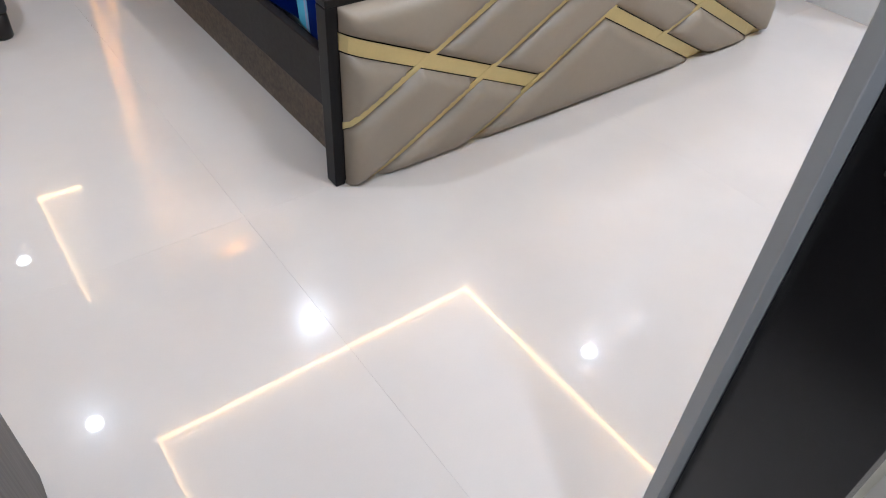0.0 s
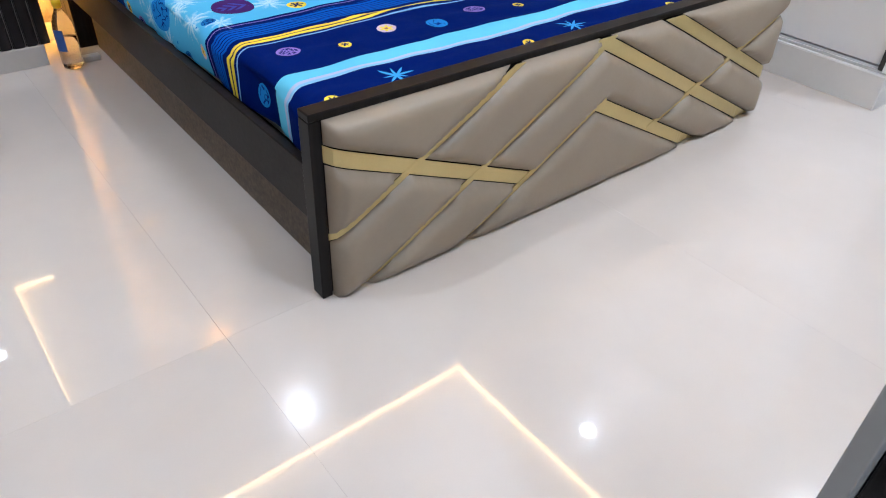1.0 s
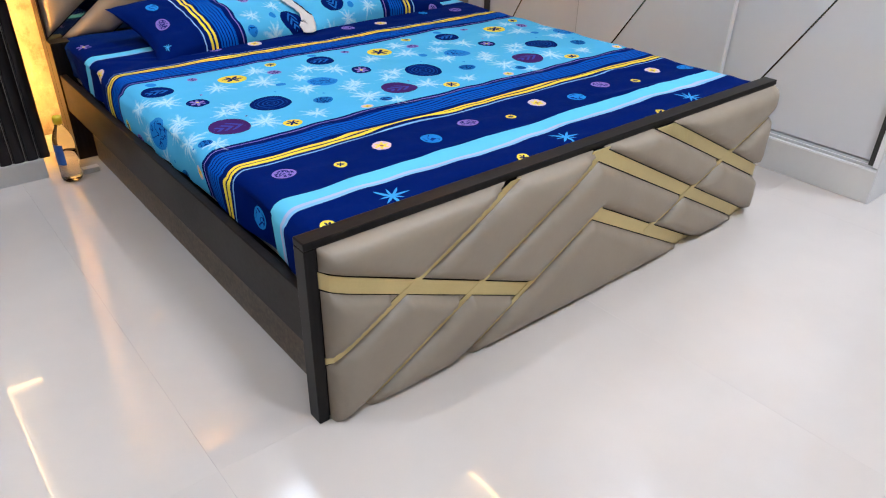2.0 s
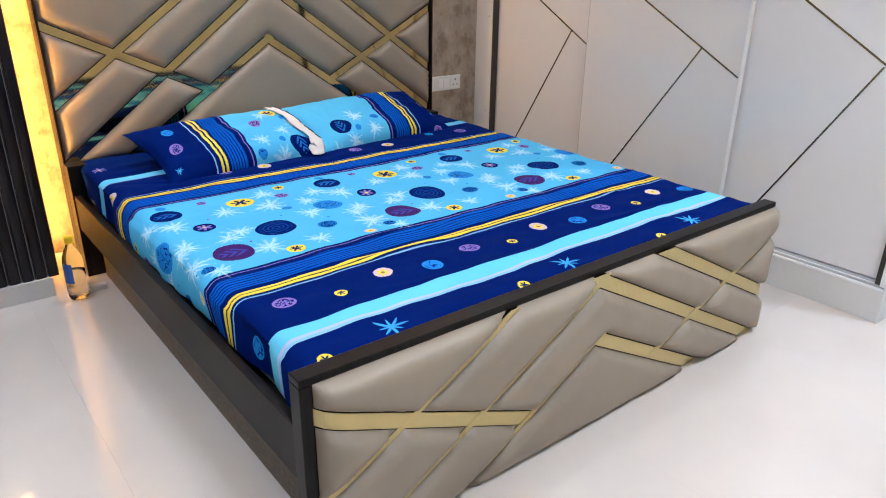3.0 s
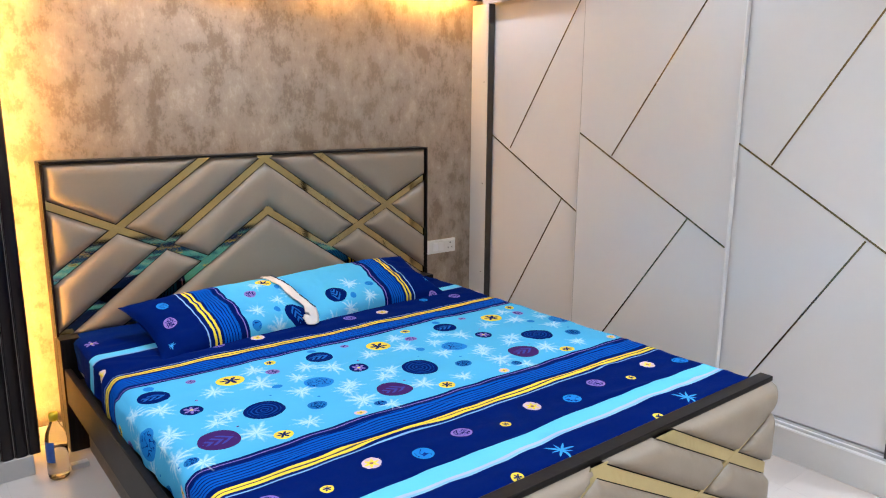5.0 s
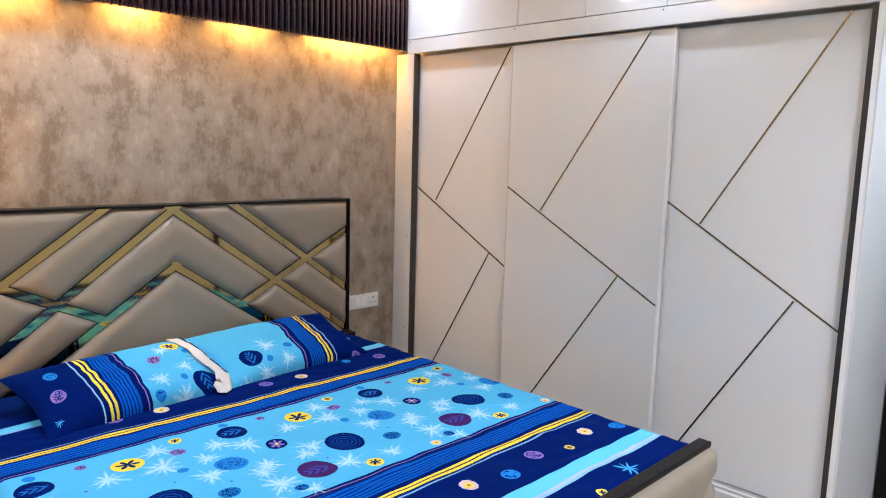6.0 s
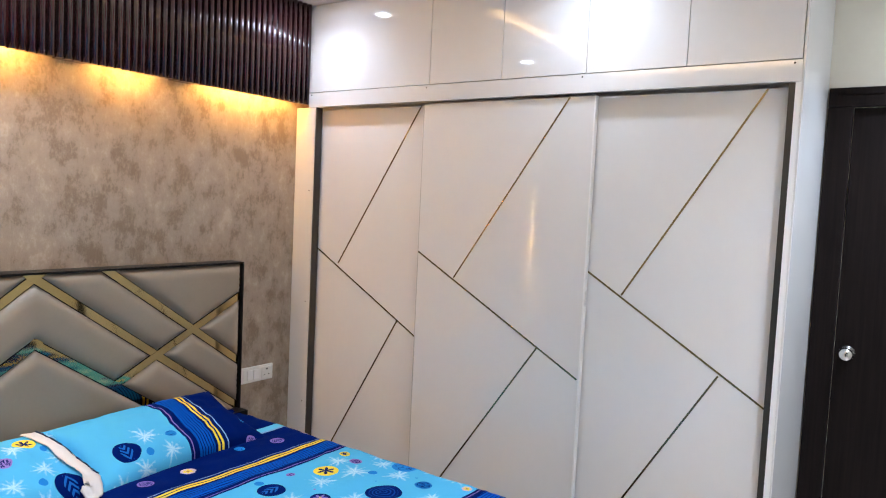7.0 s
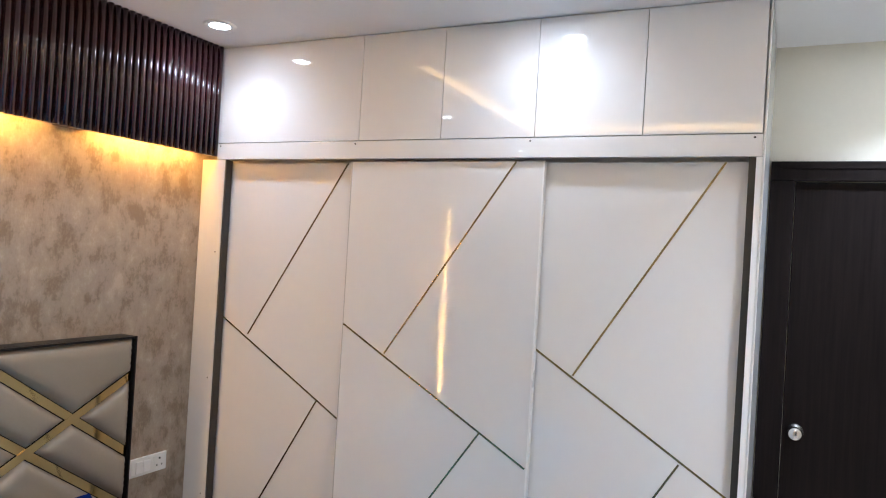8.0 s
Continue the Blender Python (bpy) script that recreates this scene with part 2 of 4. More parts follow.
M_TILE = floor_tile()
M_JOINT = grained("tile_joint", (0.56, 0.51, 0.475), rough=0.4)
M_CEIL = grained("white_ceiling_paint", (0.78, 0.78, 0.79), 0.02, 3, 0.75)
M_WALL = grained("cream_wall_paint", (0.72, 0.68, 0.58), 0.03, 3, 0.7, bump=0.05)
M_PAPER = wallpaper()
M_GLOSS = grained("white_gloss_laminate", (0.77, 0.765, 0.775), 0.015, 2, 0.40, 0.03, bump=0.05, bump_scale=3.5, coat=0.8, coat_rough=0.03, Specular_IOR_Level=0.1, Coat_IOR=1.55)
M_MATT = grained("white_laminate", (0.70, 0.69, 0.68), 0.03, 3, 0.35)
M_ALU = grained("dark_aluminium", (0.07, 0.067, 0.065), 0.1, 12, 0.35, metal=0.8)
M_EDGE = grained("white_aluminium_edge", (0.85, 0.85, 0.86), 0.03, 8, 0.3)
M_GOLD = grained("polished_gold", (0.48, 0.36, 0.17), 0.06, 9, 0.05, 0.02, bump=0.03, bump_scale=14, metal=1.0)
M_SATIN = grained("satin_gold_film", (0.66, 0.54, 0.27), 0.06, 14, 0.42, 0.06, metal=0.75)
M_INLAY = grained("gold_inlay", (0.33, 0.255, 0.13), 0.06, 9, 0.25, 0.05, metal=1.0)
M_LEATHER = grained("taupe_leatherette", (0.295, 0.238, 0.182), 0.05, 5, 0.42, 0.05, bump=0.10, bump_scale=420)
M_FRAME = dark_wood("dark_laminate", (0.008, 0.0065, 0.0065), 0.36, shine=0.16)
M_PLINTH = dark_wood("brown_plinth", (0.11, 0.078, 0.056), 0.4, (1.2, 30, 30))
M_RAIL = dark_wood("dark_grey_laminate", (0.0115, 0.0093, 0.0090), 0.44, (1.2, 30, 30), 0.04, 0.12)
M_FLUTE = dark_wood("dark_maroon_fluting", (0.034, 0.009, 0.012), 0.26, (30, 30, 1.5), 0.7, 0.35)
M_FLUTE_B = dark_wood("dark_brown_fluting", (0.010, 0.006, 0.008), 0.3, (30, 30, 1.5), 0.08)
M_DOOR = dark_wood("wenge_door", (0.0075, 0.0048, 0.0044), 0.55, shine=0.1)
M_LEAF = dark_wood("grey_brown_door", (0.085, 0.075, 0.072), 0.5)
M_CASING = grained("grey_door_edge", (0.50, 0.495, 0.50), 0.03, 4, 0.5)
M_BLACK = grained("black_frame_paint", (0.010, 0.009, 0.010), 0.2, 10, 0.22, Specular_IOR_Level=0.5)
M_STEEL = grained("brushed_steel", (0.62, 0.61, 0.60), 0.05, 30, 0.2, metal=1.0)
M_LINE = grained("grey_metal_line", (0.30, 0.28, 0.28), 0.1, 20, 0.35, metal=0.9)
M_SKIRT = grained("grey_skirting", (0.58, 0.56, 0.55), 0.05, 4, 0.3)
M_PLASTIC = grained("white_plastic", (0.78, 0.78, 0.77), 0.02, 6, 0.3)
M_SLOT = grained("socket_hole", (0.02, 0.02, 0.02), 0.1, 6, 0.5)
M_LENS = glowing("downlight_lens", (0.81, 0.93, 1.12), LENS)
M_COVE = glowing("cove_strip", (1.0, 0.66, 0.30), COVE)
M_WARM_SIDE = glowing("warm_strip_side", WARM_COLOUR, 1.6 * WARM)
M_WARM_TOP = glowing("warm_strip_bright", WARM_COLOUR, 1.35 * WARM)
M_MATTRESS = grained("mattress_ticking", (0.6, 0.6, 0.62), 0.05, 10, 0.8)
M_STOOL = grained("charcoal_fabric", (0.022, 0.022, 0.024), 0.2, 20, 0.7, bump=0.3, bump_scale=300)
M_FOOT = grained("black_rubber", (0.006, 0.006, 0.007), 0.2, 20, 0.4)
M_MIRROR = Nodes("mirror_glass").done((0.86, 0.88, 0.87), 0.01, metal=1.0)

# ---- floor, walls, ceiling ----
def slab(name, x0, x1, y0, y1, z0, z1, material, label, category, bevel=0.0):
    return tagged(link(name, box(x0, x1, y0, y1, z0, z1, bevel), material), label, category, kind="structure")


base = slab("floor", -1.6, 4.3, -2.4, 4.0, -0.12, -0.006, M_JOINT, "white polished porcelain tile floor with hairline joints", "floor")
wall_n = slab("wall_north", -0.9, 3.9, WALL_N, WALL_N + 0.15, 0, 2.75, M_PAPER, "head wall covered with mottled taupe metallic wallpaper", "wall")
slab("wall_west", WALL_W - 0.15, WALL_W, 0.0, WALL_N, 0, 2.75, M_WALL, "cream painted side wall", "wall")
slab("wall_east", WALL_E, WALL_E + 0.15, 0.0, WALL_N, 0, 2.75, M_WALL, "cream painted wall with a dark door", "wall")

# entrance wall with the doorway that the camera comes through
bm = box(0.70, WALL_E, 0.05, WALL_S, 0, 2.75)
box(WALL_W, -0.185, 0.05, WALL_S, 0, 2.75, bm=bm)
box(-0.185, 0.70, 0.05, WALL_S, 2.12, 2.75, bm=bm)
tagged(link("wall_south", bm, M_WALL), "cream painted entrance wall with a doorway", "wall", kind="structure")

# passage outside the doorway
bm = box(-1.15, -1.0, -2.2, 0.05, 0, 2.75)
box(1.30, 1.45, -2.2, 0.05, 0, 2.75, bm=bm)
box(-1.15, 1.45, -2.35, -2.2, 0, 2.75, bm=bm)
tagged(link("passage_wall", bm, M_WALL), "cream painted passage walls outside the bedroom", "wall", kind="structure")
slab("passage_ceiling", -1.15, 1.45, -2.35, 0.05, 2.58, 2.75, M_CEIL, "white passage ceiling", "ceiling")

# ceiling with its recess
tx0, tx1, ty0, ty1 = TRAY
bm = box(WALL_W, tx0, 0.05, WALL_N, CEIL, 2.88)
box(tx1, WALL_E, 0.05, WALL_N, CEIL, 2.88, bm=bm)
box(tx0, tx1, 0.05, ty0, CEIL, 2.88, bm=bm)
box(tx0, tx1, ty1, WALL_N, CEIL, 2.88, bm=bm)
box(tx0, tx1, ty0, ty1, CEIL + 0.15, 2.88, bm=bm)
tagged(link("ceiling", bm, M_CEIL), "white painted ceiling with a lit rectangular recess", "ceiling", kind="structure")
cove = thing("cove_light", ((tx0 + tx1) / 2, (ty0 + ty1) / 2, CEIL + 0.11), "warm light strips round the ceiling recess", "cove light")
for x0, x1, y0, y1 in ((tx0 + 0.002, tx0 + 0.014, ty0, ty1), (tx1 - 0.014, tx1 - 0.002, ty0, ty1), (tx0 + 0.016, tx1 - 0.016, ty0 + 0.002, ty0 + 0.014), (tx0 + 0.016, tx1 - 0.016, ty1 - 0.014, ty1 - 0.002)):
    part("light_strip", box(x0, x1, y0, y1, CEIL + 0.100, CEIL + 0.128), M_COVE, cove)


def downlight(x, y):
    ob = thing("downlight", (x, y, CEIL), "round white recessed ceiling downlight, switched on", "downlight", "ceiling downlights")
    part("trim_ring", turned([(0.052, 0), (0.068, 0), (0.068, -0.004), (0.062, -0.009), (0.052, -0.006)], 40, (x, y, CEIL)), M_PLASTIC, ob, smooth=True)
    part("lens", turned([(0.051, 0.0), (0.051, -0.005), (0.03, -0.0075), (0.004, -0.008)], 40, (x, y, CEIL)), M_LENS, ob, "glowing cool white lens")
    return ob


lamp = downlight(2.835, 3.235)
def beam(x, y, z, spread=100, share=1.0):
    data = bpy.data.lights.new("downlight_beam", "SPOT")
    data.energy, data.color = LAMP_WATTS * share, (0.81, 0.93, 1.12)
    data.spot_size, data.spot_blend, data.shadow_soft_size = radians(spread), 1.0, 0.045
    ob = new("downlight_beam", data)
    ob.location = (x, y, z - 0.014)


beam(2.835, 3.235, CEIL, 150, 0.19)
# place, cone and share of the usual power of each further downlight
for x, y, cone, share in ((2.86, 1.83, 160, 0.13), (1.42, 3.11, 122, 0.64), (-0.05, 3.11, 94, 0.45), (-0.05, 1.85, 126, 0.9), (3.36, 0.62, 104, 1.2), (2.30, 0.55, 130, 0.98), (1.10, 0.50, 126, 0.92), (0.20, -0.55, 126, 1.0)):
    copy_thing(lamp, pose(x, y, CEIL if y > 0 else 2.58))
    beam(x, y, CEIL if y > 0 else 2.58, cone, share)

# ---- door on the east wall ----
def side_door():
    y0, y1, top = 0.235, 1.084, 2.107
    ob = thing("door_1", (WALL_E, 0.66, 0), "closed dark wenge door in a matching frame", "door", kind="structure")
    for a, b in ((y1 - 0.09, y1), (y0, y0 + 0.09)):
        part("jamb", box(WALL_E - 0.030, WALL_E + 0.02, a, b, 0, top - 0.078, 0.003), M_DOOR, ob)
    part("head_jamb", box(WALL_E - 0.031, WALL_E + 0.02, y0, y1, top - 0.077, top, 0.003), M_DOOR, ob)
    part("leaf", box(WALL_E - 0.006, WALL_E + 0.02, y0 + 0.092, y1 - 0.092, 0.008, top - 0.08, 0.002), M_DOOR, ob)
    part("head_bead", box(WALL_E - 0.035, WALL_E - 0.0315, y0, y1 - 0.03, top - 0.030, top - 0.001, 0.001), M_DOOR, ob)
    at = (WALL_E - 0.006, 0.945, 1.034)
    knob = part("knob", turned([(0.030, 0), (0.030, 0.006), (0.012, 0.010), (0.011, 0.028), (0.020, 0.036), (0.026, 0.046), (0.026, 0.058), (0.021, 0.066), (0.006, 0.068)], 32, at, "x"), M_STEEL, ob, "round brushed steel knob", True)
    part("keyhole", box(at[0] - 0.0695, at[0] - 0.066, at[1] - 0.0015, at[1] + 0.0015, at[2] - 0.006, at[2] + 0.006), M_SLOT, knob)


side_door()

# ---- entrance: frame and open leaf ----
def entrance():
    ob = thing("door_2", (0.60, 0.12, 0), "black entrance door frame with a grey lip and a strike plate", "door frame", kind="structure")
    part("jamb", box(0.600, 0.70, 0.045, 0.196, 0, 2.05, 0.002), M_BLACK, ob, "glossy black jamb")
    part("casing", box(0.567, 0.72, 0.197, 0.215, 0, 2.05, 0.0015), M_CASING, ob, "matt grey casing edge")
    part("head_jamb", box(-0.185, 0.70, 0.045, 0.196, 2.052, 2.12, 0.002), M_BLACK, ob)
    part("hinge_jamb", box(-0.185, -0.142, 0.045, 0.196, 0, 2.05, 0.002), M_BLACK, ob)
    plate = part("strike_plate", box(0.5975, 0.600, 0.125, 0.165, 0.86, 0.99, 0.001), M_ALU, ob)
    for z in (0.872, 0.978):
        part("screw", turned([(0.0045, 0), (0.004, 0.0012), (0.001, 0.0014)], 12, (0.5975, 0.145, z), "x"), M_STEEL, plate)
    leaf = thing("open_door", (-0.12, 0.55, 0), "grey-brown bedroom door standing open", "door", kind="structure")
    part("leaf", box(-0.140, -0.102, 0.155, 0.930, 0.006, 2.045, 0.002), M_LEAF, leaf)


entrance()

# ---- wardrobe ----
DOOR_TOP, DOOR_FOOT = 2.030, 0.158


def on_x(x):
    """Lays a flat outline (y, z) on a plane that faces west at x; depth goes towards the room."""
    return lambda u, v, w: Vector((x - w, u, v))


def wardrobe():
    y0, y1 = 1.097, 3.495
    ob = thing("wardrobe", (3.42, 2.3, 0), "fitted white gloss wardrobe with three sliding doors and gold inlay lines", "wardrobe")
    part("side_panel", box(FRONT - 0.004, WALL_E - 0.002, y0 - 0.007, y0, 0, CEIL - 0.002, 0.0015), M_GLOSS, ob)
    part("end_panel", box(FRONT, FRONT + 0.050, 3.428, WALL_N - 0.002, 0.153, 2.040, 0.0015), M_MATT, ob, "white end panel beside the wallpaper")
    for z in (0.45, 1.00, 1.60):
        part("screw", turned([(0.0035, 0), (0.003, 0.001), (0.001, 0.0012)], 10, (FRONT, 3.456, z), "x"), M_ALU, ob)
    part("back_panel", box(WALL_E - 0.03, WALL_E - 0.004, y0 + 0.002, WALL_N - 0.002, 0, CEIL - 0.002), M_MATT, ob)
    part("plinth", box(FRONT + 0.002, FRONT + 0.03, y0 + 0.001, WALL_N - 0.004, 0, 0.134, 0.0015), M_MATT, ob)
    part("bottom_track", box(FRONT, FRONT + 0.12, y0 + 0.001, y1, 0.1345, 0.142, 0.001), M_EDGE, ob)
    part("track_rib", box(FRONT + 0.012, FRONT + 0.020, y0 + 0.001, y1, 0.1425, 0.152, 0.001), M_CASING, ob)
    part("track_rib", box(FRONT + 0.052, FRONT + 0.060, y0 + 0.001, y1, 0.1425, 0.152, 0.001), M_CASING, ob)
    fascia = part("fascia", box(FRONT, FRONT + 0.018, y0 + 0.001, WALL_N - 0.09, 2.041, 2.116, 0.0015), M_GLOSS, ob)
    for y in (1.125, 1.91, 2.70, 3.46):
        part("screw", turned([(0.004, 0), (0.0035, 0.001), (0.001, 0.0012)], 10, (FRONT, y, 2.105), "x"), M_ALU, fascia)
    part("side_track", box(FRONT + 0.003, FRONT + 0.045, 3.420, 3.4275, 0.153, 2.040, 0.001), M_ALU, ob, "dark aluminium side channel")
    part("side_track", box(FRONT + 0.013, FRONT + 0.052, y0 + 0.012, y0 + 0.043, 0.153, 2.040, 0.001), M_ALU, ob, "dark aluminium side channel")
    part("side_lip", box(FRONT, FRONT + 0.012, y0 + 0.001, y0 + 0.020, 0.153, 2.040, 0.001), M_EDGE, ob)
    part("carcass", box(FRONT + 0.125, WALL_E - 0.035, y0 + 0.002, WALL_N - 0.004, 0.14, CEIL - 0.004), M_MATT, ob)

    def leaf(x, a, b, main, upper, lower):
        d = part("sliding_door", box(x, x + 0.018, a, b, DOOR_FOOT, DOOR_TOP, 0.0012), M_GLOSS, ob)
        for p, q in (main, upper, lower):
            part("inlay", prism(ribbon(p, q, 0.0075), on_x(x), 0.0012), M_INLAY, d, "thin gold inlay line")
        return d

    leaf(3.174, 2.690, 3.462, ((3.461, 1.306), (2.692, 0.874)), ((3.276, 1.222), (2.765, DOOR_TOP - 0.001)), ((2.862, 0.966), (3.333, DOOR_FOOT + 0.001)))
    d = leaf(3.138, 1.858, 2.720, ((2.719, 1.328), (1.864, 0.857)), ((2.508, 1.222), (1.968, DOOR_TOP - 0.001)), ((2.059, 0.960), (2.602, DOOR_FOOT + 0.001)))
    # grey strip put in for the soft shade where the doors overlap
    part("edge_or_shade_strip", box(3.1385, 3.158, 2.7205, 2.7245, DOOR_FOOT, DOOR_TOP, 0.001), M_CASING, d, "grey strip standing in for shade at the door's edge")
    part("edge_or_shade_strip", box(3.133, 3.158, 1.851, 1.8575, DOOR_FOOT, DOOR_TOP, 0.001), M_EDGE, d, "white aluminium edge")
    leaf(3.172, 1.132, 1.885, ((1.884, 1.327), (1.134, 0.869)), ((1.708, 1.228), (1.213, DOOR_TOP - 0.001)), ((1.313, 0.967), (1.795, DOOR_FOOT + 0.001)))
    cuts = (1.100, 1.492, 1.895, 2.293, 2.684, 3.497)
    for a, b in zip(cuts, cuts[1:]):
        part("loft_door", box(FRONT, FRONT + 0.018, a + 0.0014, b - 0.0014, 2.1195, CEIL - 0.004, 0.0012), M_GLOSS, ob)


wardrobe()

# ---- slatted panels and warm strips on the head wall ----
def flute_mesh(name, length, pitch, material, share=0.36, nose=0.011):
    """One upright flute with a rounded nose, from z = 0 to length."""
    w = pitch * share
    out = [(-w, 0.012)] + [(-w * math.cos(math.pi * k / 10), -0.002 - nose * math.sin(math.pi * k / 10)) for k in range(11)] + [(w, 0.012)]
    bm = prism(out, lambda u, v, z: Vector((u, v, z)), length)
    me = bpy.data.meshes.new(name)
    bmesh.ops.recalc_face_normals(bm, faces=bm.faces)
    bm.to_mesh(me)
    bm.free()
    for p in me.polygons:
        p.use_smooth = len(p.vertices) == 4
    me.materials.append(material)
    return me


def flutes(ob, me, x0, x1, y, z, pitch):
    count = int((x1 - x0) / pitch)
    for i in range(count):
        f = new("flute", me)
        f.location = (x0 + (i + 0.5) * (x1 - x0) / count, y, z)
        under(f, ob)


SLAT_FOOT = 2.052
top_panel = thing("slat_panel", (1.85, 3.52, SLAT_FOOT), "dark maroon fluted panel above the head wall", "wall panel")
part("board", box(0.30, 3.112, 3.482, 3.489, SLAT_FOOT, CEIL - 0.002), M_FLUTE, top_panel)
flutes(top_panel, flute_mesh("flute", CEIL - 0.003 - SLAT_FOOT, 0.0335, M_FLUTE), 0.30, 3.110, 3.471, SLAT_FOOT, 0.0335)

PANEL_RIGHT, MIRROR_RIGHT = 0.636, 0.345
side_panel = thing("slat_panel", (0.50, 3.40, 0), "dark brown fluted panel on a boxed-out wall beside the bed", "wall panel")
part("board", box(0.350, PANEL_RIGHT - 0.006, 3.309, 3.330, 0.085, SLAT_FOOT), M_FLUTE_B, side_panel)
flutes(side_panel, flute_mesh("flute", SLAT_FOOT - 0.087, 0.0415, M_FLUTE_B, 0.455, 0.004), 0.350, PANEL_RIGHT, 3.302, 0.086, 0.0415)
count = int((PANEL_RIGHT - 0.350) / 0.0415)
for i in range(1, count):
    x = 0.350 + i * (PANEL_RIGHT - 0.350) / count
    part("metal_line", box(x - 0.0009, x + 0.0009, 3.2985, 3.3085, 0.087, SLAT_FOOT - 0.002), M_LINE, side_panel)
slab("wall_box", 0.350, 0.604, 3.331, WALL_N - 0.001, 0, SLAT_FOOT, M_WALL, "painted box behind the fluted panel", "wall")
tagged(link("baseboard", box(0.350, 0.604, 3.292, 3.3305, 0, 0.084, 0.003), M_SKIRT), "grey-white skirting under the fluted panel", "skirting", kind="structure")
tagged(link("baseboard", box(0.606, 3.115, WALL_N - 0.014, WALL_N - 0.001, 0, 0.08, 0.002), M_SKIRT), "grey-white skirting along the head wall", "skirting", kind="structure")

warm_top = thing("wall_wash_light", (1.9, 3.54, SLAT_FOOT), "warm light strip hidden behind the fluted panel", "light strip")
edges = (0.60, 0.89, 1.38, 1.885, 2.395, 3.20)
for a, b in zip(edges, edges[1:]):
    part("light_strip", box(a + 0.150, b - 0.150, 3.491, 3.500, SLAT_FOOT + 0.040, SLAT_FOOT + 0.054), M_WARM_TOP, warm_top)
for x in edges[1:-1]:
    part("bracket", box(x - 0.060, x + 0.060, 3.491, WALL_N - 0.003, SLAT_FOOT + 0.008, SLAT_FOOT + 0.13), M_FLUTE, warm_top)
warm_side = thing("wall_wash_light", (0.61, 3.45, 1.0), "upright warm light strip behind the fluted panel's edge", "light strip")
part("light_strip", box(0.609, 0.614, 3.438, 3.450, 0.10, SLAT_FOOT - 0.02), M_WARM_SIDE, warm_side)
part("channel", box(0.605, 0.6088, 3.430, 3.456, 0.09, SLAT_FOOT - 0.005), M_ALU, warm_side)
# added unseen blade that keeps the bare strip out of the door reflections
part("strip_shield", box(0.605, 0.648, 3.426, 3.4295, 0.09, SLAT_FOOT - 0.005), M_FLUTE_B, warm_side)

# ---- bed ----
def swell(p, limits, bulge):
    """How far the padding of a whole board stands out at p; it rounds off towards the board's edges."""
    high, reach = bulge
    d = max(0.0, min(p[0] - limits[0], limits[1] - p[0], p[1] - limits[2], limits[3] - p[1])) / reach
    return high * math.sqrt(max(0.0, 1 - (1 - min(d, 1.0)) ** 2.2))


def puff(cell, inset, height, put, seed, roll, limits, narrow, bulge):
    """A stuffed cushion over the cell (2D outline): rounded at its edges, slightly uneven."""
    from mathutils import geometry
    pts = [Vector(p) for p in cell]
    area = sum(a.x * b.y - b.x * a.y for a, b in zip(pts, pts[1:] + pts[:1]))
    if area < 0:
        pts.reverse()
    lines = []
    for a, b in zip(pts, pts[1:] + pts[:1]):
        d = (b - a).normalized()
        rim_side = any(abs(a[k] - e) < 1e-4 and abs(b[k] - e) < 1e-4 for k, ends in ((0, limits[:2]), (1, limits[2:])) for e in ends)
        rising = d.x * d.y > 0
        lines.append((a + Vector((-d.y, d.x)) * (0.002 if rim_side else inset * (narrow if rising else 1.0)), d))
    ring = []
    for (a, d), (b, e) in zip(lines[-1:] + lines[:-1], lines):
        ring.append(Vector(cross(a, a + d, b, b + e)))
    rim = []
    for a, b in zip(ring, ring[1:] + ring[:1]):
        n = max(1, int((b - a).length / 0.013))
        rim += [a.lerp(b, i / n) for i in range(n)]
    lo = Vector((min(p.x for p in ring), min(p.y for p in ring)))
    hi = Vector((max(p.x for p in ring), max(p.y for p in ring)))

    def depth(p):
        best = 9.0
        for a, b in zip(ring, ring[1:] + ring[:1]):
            t = max(0, min(1, (p - a).dot(b - a) / (b - a).length_squared))
            best = min(best, (p - a.lerp(b, t)).length)
        return best

    def inside(p):
        odd = False
        for a, b in zip(ring, ring[1:] + ring[:1]):
            if (a.y > p.y) != (b.y > p.y) and p.x < a.x + (p.y - a.y) / (b.y - a.y) * (b.x - a.x):
                odd = not odd
        return odd

    verts = list(rim)
    step, j = 0.015, 0
    y = lo.y
    while y < hi.y:
        x = lo.x + (0.0075 if j % 2 else 0)
        while x < hi.x:
            p = Vector((x, y))
            if inside(p) and depth(p) > 0.006:
                verts.append(p)
            x += step
        y += step * 0.87
        j += 1
    n = len(rim)
    out = geometry.delaunay_2d_cdt(verts, [], [list(range(n))], 1, 1e-5)
    bm = bmesh.new()
    made = []
    for p in out[0]:
        d = min(depth(p), roll) / roll
        h = height * math.sqrt(max(0.0, 1 - (1 - d) ** 2.2))
        h += 0.0035 * d * noise.noise(Vector((p.x * 9, p.y * 9, seed))) + swell(p, limits, bulge)
        made.append(bm.verts.new(put(p.x, p.y, h)))
    for f in out[2]:
        bm.faces.new([made[i] for i in f])
    return bm


